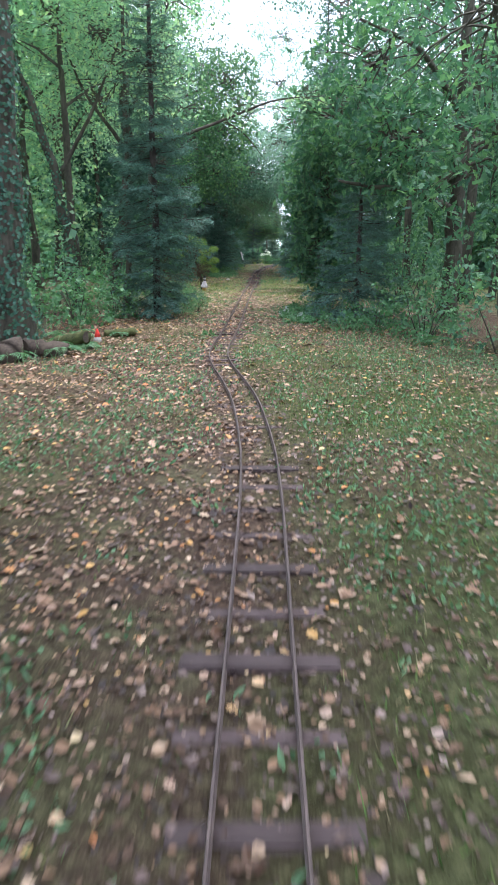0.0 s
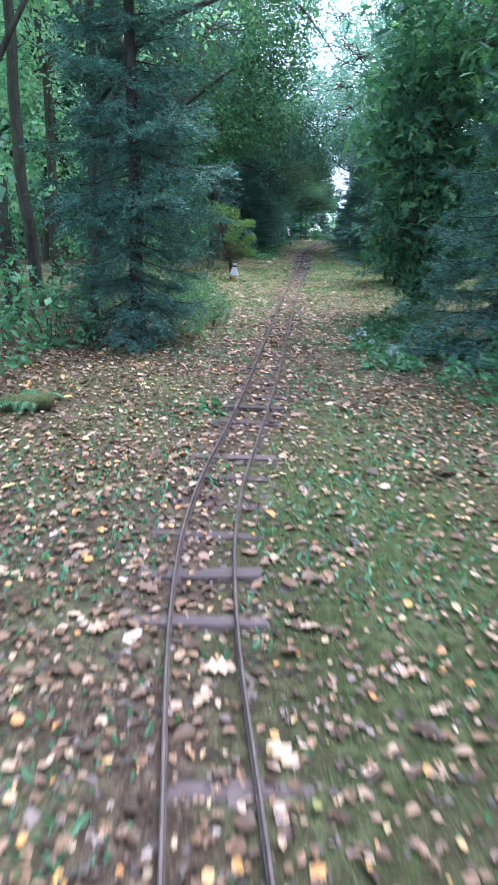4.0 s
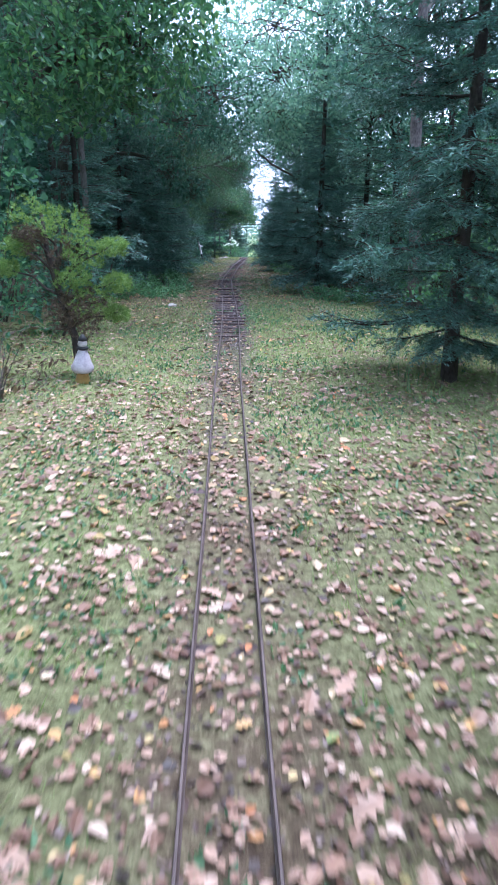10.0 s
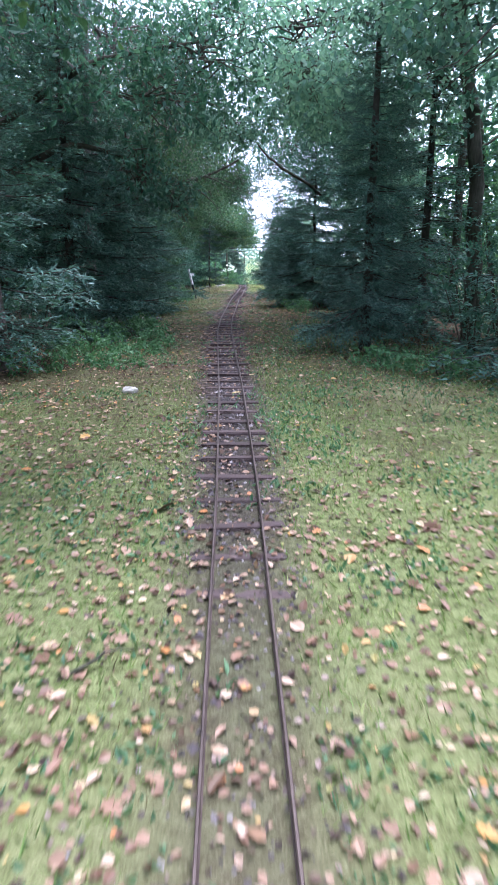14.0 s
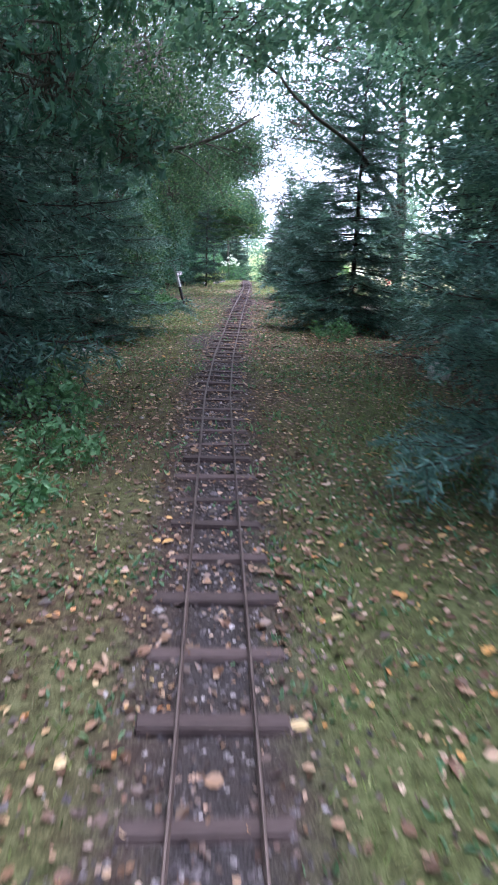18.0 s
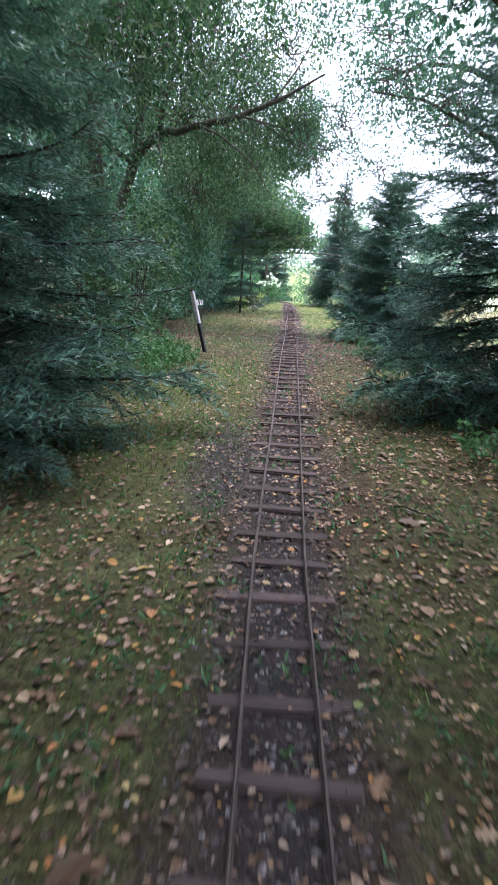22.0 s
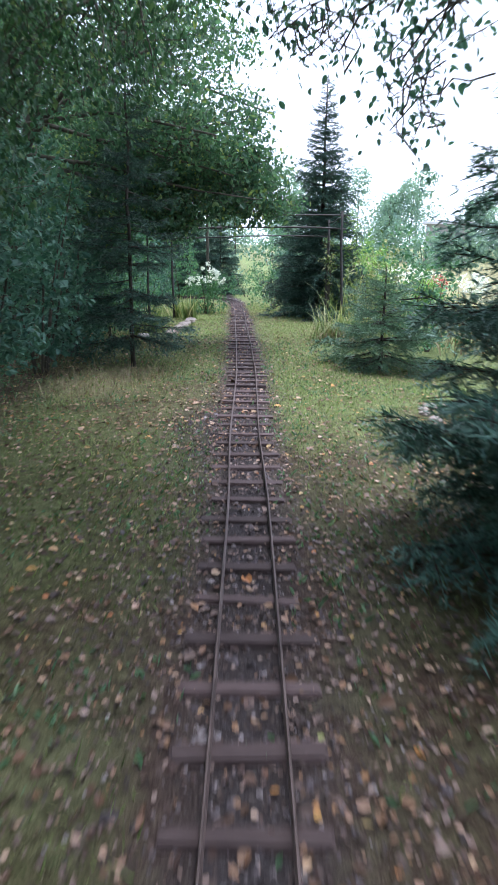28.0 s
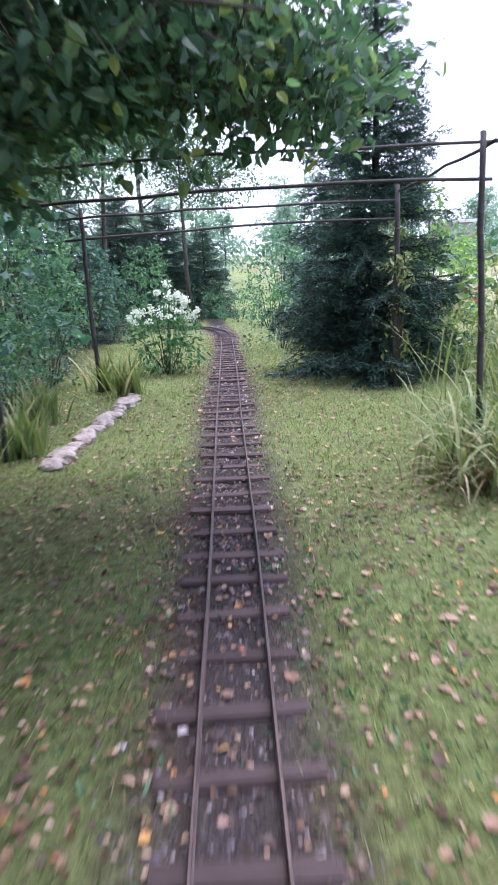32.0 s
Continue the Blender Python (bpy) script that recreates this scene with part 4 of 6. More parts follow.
conifer(-2.3, 55.2, 3.2, "far", "dark dense spruce behind the garden", first=.1, reach=1.2, gap=.2, per=9, taper=.7)
conifer(3.2, 55.5, 3.0, "far", "dark spruce beside the bend of the track", first=.15, reach=1.1, gap=.2, per=8)
conifer(-2.9, 47.0, 4.6, "far", "dark spruce behind the flower bed", first=.2, reach=1.2, gap=.26, per=7)

# ---- broadleaved trees ----
broadleaf(2.9, 10.8, [(2.9, 10.8, 0, .13), (2.85, 10.6, 1.6, .11), (2.8, 10.5, 3.4, .08), (2.8, 10.4, 5.2, .04)],
          [[(2.85, 10.6, 1.5, .06), (2.2, 10.0, 1.75, .045), (1.5, 9.4, 1.75, .03), (1.0, 9.1, 1.8, .015)], [(2.85, 10.6, 1.9, .06), (2.1, 11.2, 2.4, .04), (1.3, 11.4, 2.5, .02)], [(2.8, 10.5, 2.8, .06), (2.0, 9.6, 3.4, .03), (1.2, 9.2, 3.6, .015)]],
          [(.98, 11.6, 1.0, .48, .45, .6, 1.3), (1.0, 11.7, 1.95, .6, .55, .6, 1.4), (1.2, 11.5, 3.0, .8, .8, .7, 1.1), (1.75, 9.6, 2.3, .8, .9, .7, 1.1), (1.6, 10.2, 3.4, 1.0, 1.3, .8, .8), (2.6, 11, 4.5, 1.5, 1.6, 1.0, .5), (2.6, 8.2, 2.0, .9, 1.0, 1.0, .8), (2.2, 10.6, 2.6, .9, .9, .9, 1.0), (1.02, 12.6, 1.7, .42, .5, .5, 1.2), (1.2, 12.5, .85, .42, .4, .45, 1.0), (1.2, 12.7, 2.5, .6, .5, .5, 1.1)],
          "oak with broad lobed green leaves overhanging the line", leaf=.105, per_blob=140, per=9, leaf_mat=M_OAK, outline=LOBED, spread=.4, droop=.25, wide=.62)
broadleaf(-3.4, 26.0, [(-3.4, 26, 0, .13), (-3.35, 25.9, 2, .11), (-3.2, 25.8, 4.5, .06)],
          [[(-3.3, 25.9, 2.0, .06), (-2.2, 25.8, 2.5, .04), (-1.4, 26.1, 2.3, .02), (-.9, 26.3, 1.95, .008)], [(-3.3, 25.9, 2.6, .06), (-1.9, 25.6, 3.4, .04), (-.4, 25.4, 3.6, .015)]],
          [(-.95, 26.3, 1.85, .3, .3, .28, .4, 1.1), (-1.3, 25.7, 2.15, .5, .6, .4, .5), (-1.2, 25.6, 3.0, 1.1, 1.0, .6, 1.7), (-.5, 25.8, 3.5, 1.2, 1.3, .6, 1.8), (-2.4, 25.6, 4.2, 1.5, 1.5, 1.0, 1.2)],
          "oak with lobed leaves hanging over the line", leaf=.085, per_blob=110, per=9, leaf_mat=M_DARK, outline=LOBED, spread=.4, droop=.4)
# Crown lumps from z 5 up, over the line, are added for shade.
broadleaf(-3.2, 38.6, [(-3.2, 38.6, 0, .12), (-2.9, 38.5, 1.5, .11), (-2.45, 38.35, 2.75, .085), (-2.3, 38.3, 4.2, .05), (-2.3, 38.2, 6, .02)],
          [[(-2.45, 38.35, 2.75, .085), (-2.0, 37.8, 3.02, .072), (-1.3, 37.4, 3.12, .06), (-.65, 37.2, 3.25, .048), (0, 37.05, 3.5, .032), (.6, 37, 3.85, .014)],
           [(-2.5, 38.35, 2.6, .045), (-3.2, 37.6, 3.1, .035), (-3.6, 36.8, 3.6, .02)], [(-2.35, 38.3, 3.6, .04), (-1.4, 39.2, 4.3, .025), (-.6, 40.2, 4.6, .012)],
           [(-1.3, 37.4, 3.12, .018), (-.9, 38.2, 3.3, .012), (-.3, 39.2, 3.2, .006)], [(-.65, 37.2, 3.25, .014), (.2, 37.4, 3.1, .01), (1.0, 37.8, 2.4, .005)],
           [(-2.0, 37.8, 3.0, .05), (-1.85, 37.6, 3.6, .042), (-1.55, 37.5, 4.4, .03), (-1.5, 37.4, 5.4, .012)], [(-2.3, 38.2, 2.9, .04), (-2.6, 37.4, 3.2, .032), (-2.7, 36.4, 3.2, .022), (-2.5, 35.4, 3.0, .008)],
           [(-1.3, 37.4, 3.12, .03), (-.9, 37.0, 2.9, .018), (-.4, 36.7, 2.5, .01), (-.1, 36.6, 2.0, .004)], [(-1.6, 37.6, 3.08, .025), (-1.2, 37.2, 3.5, .016), (-.6, 36.9, 3.9, .008)], [(-.65, 37.2, 3.25, .02), (-.3, 36.8, 3.1, .012), (.3, 36.6, 2.7, .005)],
           [(-2.0, 37.8, 3.02, .025), (-1.9, 37.2, 2.7, .016), (-1.7, 36.8, 2.2, .006)], [(-.2, 37.1, 3.4, .018), (.2, 36.9, 3.9, .012), (.5, 36.8, 4.5, .005)]],
          [(-1.6, 38.0, 3.4, 1.3, 1.5, .8, 1.3), (-.7, 38.6, 3.6, 1.0, 1.5, 1.0, 1.2), (-1.5, 39.5, 2.3, .8, 1.2, 1.1, 1.2), (-2.2, 37.0, 4.4, 1.5, 1.5, 1.2, 1.2), (-.5, 40.5, 3.0, .8, 1.3, 1.0, 1.1), (.0, 37.4, 4.3, .8, 1.0, .6, .5), (-1.5, 41, 4.4, 1.6, 1.6, 1.0, 1.1), (-1.3, 34.6, 5.0, 1.4, 1.7, .7, .7), (.2, 35.6, 5.3, 1.2, 1.6, .6, .4), (-2.0, 34.2, 3.6, .8, 1.0, .8, .7), (.35, 38.0, 3.2, .45, .7, .7, .6), (.35, 39.2, 3.3, .5, .7, .7, .6)],
          "birch with long level limbs and fine drooping leaves", leaf=.05, per_blob=380, per=14, leaf_mat=M_BIRCH, spread=.55, droop=.9)
# Lumps at z 5 and 5.4 are added to darken the ground below.
broadleaf(3.3, 34.6, [(3.3, 34.6, -.1, .1), (3.2, 34.5, 2, .09), (3.0, 34.4, 4.2, .05), (2.9, 34.4, 5.5, .02)],
          [[(3.2, 34.5, 1.9, .05), (2.4, 34.3, 2.6, .035), (1.6, 34.2, 2.95, .02), (.9, 34.1, 3.0, .008)], [(3.1, 34.4, 3.0, .05), (2.0, 35.4, 3.7, .03), (1.1, 36.4, 3.6, .01)], [(3.05, 34.4, 3.4, .04), (1.9, 33.4, 4.0, .025), (1.0, 32.8, 4.1, .01)], [(3.1, 34.4, 2.9, .04), (2.3, 36.2, 3.3, .012), (1.6, 37.4, 2.95, .006), (1.15, 37.7, 2.5, .002)],
           [(3.2, 34.5, 1.6, .05), (2.4, 32.4, 2.1, .038), (1.5, 30.6, 2.45, .028), (.85, 30.0, 2.72, .023), (.35, 30.0, 3.2, .018), (-.3, 30.0, 3.4, .012), (-.9, 30.0, 3.3, .006)]],
          [(2.1, 35.3, 3.3, .8, .8, .5, 1.3, .75), (2.6, 36.1, 3.0, .7, .7, .5, 1.2, .75), (1.2, 35.2, 3.9, 1.0, .9, .4, 1.2, .75), (.3, 34.6, 4.2, 1.0, 1.0, .4, 1.0, .75), (1.9, 34.2, 2.9, .7, .8, .45, 1.1, .75), (1.2, 34.0, 3.2, .6, .8, .4, .8, .75), (1.5, 36.2, 3.5, .7, .9, .6, 1.2, .75), (1.5, 33.0, 4.2, 1.0, 1.0, .5, 1.0, .75), (1.0, 37.4, 3.3, .7, .6, .5, .8, .75), (2.8, 34.4, 4.6, 1.3, 1.4, .9, 1.2), (2.7, 33.4, 3.2, .8, .8, .6, .8), (1.1, 37.65, 2.1, .35, .3, .3, .2, .75), (1.6, 37.4, 2.6, .6, .5, .35, .4, .75), (.8, 36.9, 2.7, .6, .5, .3, .4, .75), (.7, 37.6, 2.35, .25, .25, .25, .15, .7), (1.15, 37.95, 1.78, .16, .16, .24, .14, .65), (.72, 38.0, 2.08, .3, .2, .2, .22, .65), (2.2, 36.2, 5.0, 1.3, 1.5, .7, 1.0), (1.6, 33.0, 5.4, 1.3, 1.5, .7, 1.0), (2.3, 31.6, 3.9, .8, 1.0, .6, 1.2), (1.3, 31.8, 3.3, .7, .8, .4, .9), (2.2, 29.6, 3.1, .8, .9, .5, 1.2)],
          "open broadleaved tree with dark leaves against the sky", leaf=.06, per_blob=110, per=10, leaf_mat=M_DARK, outline=OVATE, spread=.45, droop=.6)
broadleaf(-2.3, 43.8, [(-2.3, 43.8, -.1, .1), (-2.2, 43.8, 1.4, .09), (-1.9, 43.8, 2.6, .07), (-1.6, 43.8, 3.8, .03)],
          [[(-2.15, 43.8, 1.5, .05), (-1.4, 43.7, 2.0, .04), (-.5, 43.6, 2.15, .025), (.4, 43.6, 2.1, .012)], [(-1.9, 43.8, 2.5, .05), (-1.0, 43.9, 3.0, .03), (.1, 44.1, 3.0, .018), (1.1, 44.3, 2.7, .008)],
           [(-2.1, 43.8, 1.8, .04), (-1.2, 44.6, 2.1, .025), (-.3, 45.2, 1.95, .01)], [(-2.0, 43.8, 2.2, .04), (-1.3, 42.8, 2.7, .025), (-.3, 42.0, 2.9, .01)],
           [(-2.0, 43.6, 2.1, .03), (-1.0, 43.2, 1.95, .022), (0, 43.0, 1.7, .013), (.8, 43.0, 1.6, .006)], [(-2.0, 43.5, 2.4, .03), (-.9, 42.7, 2.45, .02), (.3, 42.4, 2.2, .01)], [(-1.9, 43.8, 2.5, .03), (-.6, 42.9, 2.1, .018), (.5, 42.9, 1.85, .008)], [(-1.6, 43.6, 1.95, .024), (-.8, 42.8, 1.7, .015), (-.2, 42.6, 1.45, .006)]],
          [(-.6, 43.7, 2.3, .9, .9, .5, 1.2), (.35, 43.9, 2.5, .7, .8, .42, .9), (-.75, 43.6, 1.85, .75, .6, .36, .9), (.2, 43.7, 1.95, .7, .5, .3, .8), (.75, 43.9, 2.0, .5, .5, .3, .6), (-1.3, 43.4, 1.5, .5, .6, .5, .7), (-.8, 44.5, 1.75, .6, .4, .3, .8), (0, 44.6, 1.85, .6, .4, .28, .8), (.7, 44.7, 1.95, .5, .35, .25, .6)]
          + [(-1.2, 45.5, 1.7, .6, .6, .5, .8), (-1.15, 44.4, 1.25, .35, .4, .4, .5), (-.1, 42.9, 2.2, .8, .4, .3, .6), (-1.2, 44.6, 2.2, .8, .9, .7, 1.0), (-.6, 42.4, 3.0, 1.1, 1.0, .6, 1.1), (-1.7, 43.6, 3.8, 1.5, 1.5, .9, 1.2), (-.2, 44.2, 3.4, 1.0, 1.2, .5, 1.0), (-.2, 43.3, 1.5, .5, .4, .2, .6), (.6, 43.5, 1.54, .5, .4, .18, .5), (1.05, 43.8, 1.62, .3, .4, .2, .3), (-.9, 43.2, 1.5, .4, .4, .2, .5), (-.2, 43.5, 1.36, .28, .35, .2, .35), (-.8, 46.8, 1.85, .7, .7, .5, .6), (-.1, 46.9, 2.2, .7, .6, .35, .5)],
          "spreading fruit tree with green leaves arching over the line", leaf=.058, per_blob=235, per=11, leaf_mat=M_FRUIT, outline=OVATE, spread=.4, droop=.35)
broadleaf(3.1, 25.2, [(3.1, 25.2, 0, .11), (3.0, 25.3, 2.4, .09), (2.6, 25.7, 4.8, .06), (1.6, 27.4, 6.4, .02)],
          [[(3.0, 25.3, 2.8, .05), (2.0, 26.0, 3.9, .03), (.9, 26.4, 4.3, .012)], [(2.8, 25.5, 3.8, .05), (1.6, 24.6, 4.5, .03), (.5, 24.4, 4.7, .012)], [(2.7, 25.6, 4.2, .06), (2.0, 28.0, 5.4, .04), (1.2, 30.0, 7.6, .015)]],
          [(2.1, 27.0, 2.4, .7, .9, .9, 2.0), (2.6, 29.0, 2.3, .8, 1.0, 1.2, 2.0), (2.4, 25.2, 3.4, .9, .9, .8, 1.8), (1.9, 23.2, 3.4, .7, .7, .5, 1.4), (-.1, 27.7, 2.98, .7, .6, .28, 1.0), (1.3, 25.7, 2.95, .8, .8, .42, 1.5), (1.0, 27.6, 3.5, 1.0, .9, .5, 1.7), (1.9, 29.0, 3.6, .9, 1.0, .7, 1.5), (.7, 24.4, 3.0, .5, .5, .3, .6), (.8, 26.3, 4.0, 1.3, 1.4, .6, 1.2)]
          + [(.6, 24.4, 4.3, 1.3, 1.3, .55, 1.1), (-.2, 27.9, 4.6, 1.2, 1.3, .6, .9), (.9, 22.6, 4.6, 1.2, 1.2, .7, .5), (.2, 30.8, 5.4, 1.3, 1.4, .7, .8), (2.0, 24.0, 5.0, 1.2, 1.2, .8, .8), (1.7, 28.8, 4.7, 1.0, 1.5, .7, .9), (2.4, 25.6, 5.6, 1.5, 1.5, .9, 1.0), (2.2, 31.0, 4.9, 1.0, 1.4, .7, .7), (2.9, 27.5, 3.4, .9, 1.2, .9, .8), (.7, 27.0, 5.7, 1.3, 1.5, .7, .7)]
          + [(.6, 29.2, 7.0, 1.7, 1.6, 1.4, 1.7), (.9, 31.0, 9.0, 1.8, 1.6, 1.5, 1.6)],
          "tall ash over the line, blue-green leaves paled for haze and sky light", leaf=.075, per_blob=125, per=11, leaf_mat=M_FARWOOD, outline=OVATE, spread=.45, droop=.35)
broadleaf(-3.3, 31.6, [(-3.3, 31.6, 0, .1), (-3.1, 31.6, 2, .085), (-2.8, 31.6, 4, .05), (-2.6, 31.6, 6, .02)],
          [[(-3.1, 31.6, 2.2, .045), (-2.1, 31.4, 3.2, .03), (-1.0, 31.2, 3.6, .012)], [(-2.9, 31.6, 3.2, .04), (-1.9, 33.2, 3.8, .025), (-.9, 34.2, 3.8, .01)], [(-2.9, 31.6, 3.0, .04), (-1.8, 29.6, 3.9, .025), (-.8, 28.6, 4.1, .01)]],
          [(-1.2, 31.3, 3.5, .9, 1.3, .7, 1.0), (-1.1, 33.8, 3.6, .8, 1.3, .7, 1.0), (-1.0, 28.8, 4.0, .9, 1.4, .7, 1.0), (-2.4, 31.6, 4.8, 1.5, 1.7, 1.0, 1.2), (-2.3, 34.4, 2.9, .8, 1.0, 1.2, 1.0)],
          "birch with fine drooping leaves above the firs", leaf=.05, per_blob=330, per=13, leaf_mat=M_BIRCH, bark=M_BIRCHBARK, spread=.5, droop=.8)
broadleaf(-2.1, 11.05, [(-2.1, 11.05, 0, .05), (-2.0, 11.0, 1.6, .045), (-1.95, 10.95, 3.2, .035), (-1.9, 10.9, 5, .012)],
          [[(-1.98, 10.98, 1.9, .04), (-1.35, 10.6, 2.45, .028), (-.5, 10.5, 2.72, .02), (.2, 10.5, 2.98, .013), (.9, 10.5, 3.02, .005)], [(-.5, 10.5, 2.72, .014), (-.2, 10.55, 2.55, .008), (.1, 10.6, 2.2, .004)]],
          [(-.1, 10.5, 2.85, .5, .3, .25, .12), (.7, 10.5, 3.0, .35, .3, .2, .1), (-1.6, 11.0, 3.6, .7, .7, .6, .7), (-2.0, 10.9, 4.6, .9, .9, .6, .8)],
          "slim tree with one long crooked limb across the line", leaf=.06, per_blob=110, leaf_mat=M_PALE)
# old trunks in the wood
broadleaf(-2.42, 7.0, [(-2.42, 7, 0, .17), (-2.4, 7.05, 2, .16), (-2.42, 7.1, 5, .13), (-2.5, 7.1, 8, .05)], [[(-2.53, 7.05, 3.5, .05), (-3.4, 7.8, 4.6, .03)]], [(-3.2, 7.6, 6.2, 1.5, 1.5, 1.2)], "old tree trunk wrapped in dark ivy", ivy=5200, leaf=.07, per_blob=150, leaf_mat=M_PALE)


# Oak added out of view, so its crown darkens the first metres.
broadleaf(-3.3, 0.5, [(-3.3, .5, 0, .2), (-3.2, .5, 2.5, .17), (-2.9, .6, 4.2, .12), (-2.6, .6, 7, .05)],
          [[(-3.1, .5, 3.0, .08), (-1.8, 1.4, 4.0, .06), (-.3, 2.0, 4.6, .03)], [(-3.0, .5, 3.6, .08), (-1.6, -.8, 4.6, .05), (.2, -1.4, 5.2, .02)], [(-2.9, .6, 4.4, .06), (-1.2, .6, 5.4, .04), (1.2, .8, 5.8, .02)]],
          [(-1.6, 1.6, 4.5, 1.5, 1.4, .6), (.2, 2.2, 4.9, 1.5, 1.3, .6), (-.6, -.6, 5.2, 1.8, 1.6, .8), (1.4, .8, 5.8, 1.7, 1.5, .8), (-2.6, .4, 6.2, 1.8, 1.8, 1.2), (1.6, -1.6, 5.6, 1.6, 1.5, .8), (1.9, 3.2, 5.6, 1.3, 1.2, .7), (-.4, 4.0, 6.2, 1.5, 1.2, .8)],
          "unseen oak added to shade the start of the line", leaf=.1, per_blob=230, per=10, leaf_mat=M_OAK, outline=OVATE, spread=.5)


def wood_tree(x, y, h, mat, label, r, bark=None, lean=(0, 0), leaf=.085, per_blob=135, crown_from=.35, name="woodland_tree", wide=1.0):
    g = np.random.default_rng(int(abs(x * 97) + abs(y * 89)))
    top = (x + lean[0] * h, y + lean[1] * h)
    trunk = [(x, y, 0, r), (x + lean[0] * h * .35 + g.normal(0, .05), y + lean[1] * h * .35, h * .35, r * .85), (x + lean[0] * h * .7 + g.normal(0, .08), y + lean[1] * h * .7, h * .7, r * .5), (*top, h, r * .12)]
    limbs, blobs = [], []
    for k in range(6):
        s = crown_from + (1 - crown_from) * (k + .5) / 6
        a, L = g.uniform(0, 6.28), (1.15 - .6 * s) * wide * h * .24
        b = np.array((x + lean[0] * h * s, y + lean[1] * h * s, h * s))
        e = b + np.array((math.cos(a) * L, math.sin(a) * L, L * .5))
        limbs.append([(*b, r * .4), (*(b * .5 + e * .5 + np.array((0, 0, .1))), r * .25), (*e, r * .08)])
        blobs.append((*e, .85 * L + .3, .85 * L + .3, .5 * L + .25))
    return broadleaf(x, y, trunk, limbs, blobs, label, leaf=leaf, per_blob=per_blob, per=10, leaf_mat=mat, bark=bark, spread=.5, droop=.4, name=name)


# The pale leaves below carry the wood's light and haze as colour.
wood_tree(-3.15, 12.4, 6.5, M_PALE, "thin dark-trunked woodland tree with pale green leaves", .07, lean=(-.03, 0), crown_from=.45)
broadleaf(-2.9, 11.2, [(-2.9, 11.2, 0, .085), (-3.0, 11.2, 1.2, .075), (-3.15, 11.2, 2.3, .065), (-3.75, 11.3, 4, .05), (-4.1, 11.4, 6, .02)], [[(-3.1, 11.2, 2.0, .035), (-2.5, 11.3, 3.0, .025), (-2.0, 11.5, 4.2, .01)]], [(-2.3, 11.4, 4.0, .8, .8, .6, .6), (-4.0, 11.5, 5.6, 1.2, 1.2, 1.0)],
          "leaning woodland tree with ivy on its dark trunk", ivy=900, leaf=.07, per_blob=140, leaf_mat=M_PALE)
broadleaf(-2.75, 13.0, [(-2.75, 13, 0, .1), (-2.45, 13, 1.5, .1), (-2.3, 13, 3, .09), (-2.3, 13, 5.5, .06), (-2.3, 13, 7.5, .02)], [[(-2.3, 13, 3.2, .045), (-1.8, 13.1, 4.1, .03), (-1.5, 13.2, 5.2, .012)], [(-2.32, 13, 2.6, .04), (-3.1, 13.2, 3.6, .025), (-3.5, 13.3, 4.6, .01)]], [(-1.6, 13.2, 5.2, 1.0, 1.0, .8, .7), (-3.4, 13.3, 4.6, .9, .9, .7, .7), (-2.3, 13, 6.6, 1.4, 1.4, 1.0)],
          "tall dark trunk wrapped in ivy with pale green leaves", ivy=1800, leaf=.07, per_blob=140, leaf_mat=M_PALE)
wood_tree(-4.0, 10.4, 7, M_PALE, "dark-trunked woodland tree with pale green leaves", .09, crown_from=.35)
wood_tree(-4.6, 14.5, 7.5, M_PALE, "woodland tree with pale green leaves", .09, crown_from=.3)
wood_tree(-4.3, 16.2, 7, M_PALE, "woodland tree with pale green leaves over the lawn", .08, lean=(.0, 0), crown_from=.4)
broadleaf(-3.1, 19.2, [(-3.1, 19.2, 0, .1), (-3.0, 19.2, 2, .09), (-2.7, 19.3, 4.2, .06), (-2.5, 19.4, 7, .02)],
          [[(-3.0, 19.2, 1.9, .05), (-2.1, 19.3, 2.6, .035), (-1.2, 19.6, 3.0, .015)], [(-2.8, 19.3, 3.0, .05), (-1.8, 19.7, 3.8, .03), (-.8, 20.0, 4.2, .012)], [(-2.6, 19.3, 4.4, .04), (-1.6, 20.0, 5.0, .02), (-.8, 20.3, 5.4, .008)]],
          [(-1.25, 19.6, 2.95, .8, .9, .6), (-.95, 20.0, 4.0, .75, 1.0, .7), (-1.9, 19.2, 2.6, .8, .9, .6), (-2.1, 19.1, 4.4, 1.2, 1.2, 1.0), (-.9, 20.3, 5.2, .9, 1.0, .8), (-2.4, 19.3, 6.2, 1.4, 1.3, 1.0)],
          "leafy tree with bright green rounded crown beside the line", leaf=.075, per_blob=240, per=11, leaf_mat=M_LINDEN, outline=OVATE, spread=.45, droop=.35)
wood_tree(-2.5, 28.3, 7, M_DARK, "pale-barked birch behind dark firs", .09, bark=M_BIRCHBARK, lean=(.02, 0), crown_from=.4, leaf=.05, per_blob=210)
wood_tree(-2.4, 22.8, 6.5, M_DARK, "pale-barked birch at the wood's edge", .055, bark=M_BIRCHBARK, crown_from=.4, leaf=.05, per_blob=210)
wood_tree(-4.2, 23.5, 7.5, M_DARK, "woodland tree with drooping leaves", .1, crown_from=.3, per_blob=210)
wood_tree(-3.15, 38.0, 7, M_BIRCH, "stout grey-barked tree behind level birch limbs", .15, crown_from=.6, leaf=.06, per_blob=220)
wood_tree(-1.5, 57.2, 4.3, M_FRUIT, "leafy green tree behind the garden pergola", .06, crown_from=.5, wide=1.3)
wood_tree(.3, 60.0, 4.2, M_FRUIT, "leafy green tree at the end of the line", .06, crown_from=.5, wide=1.2)
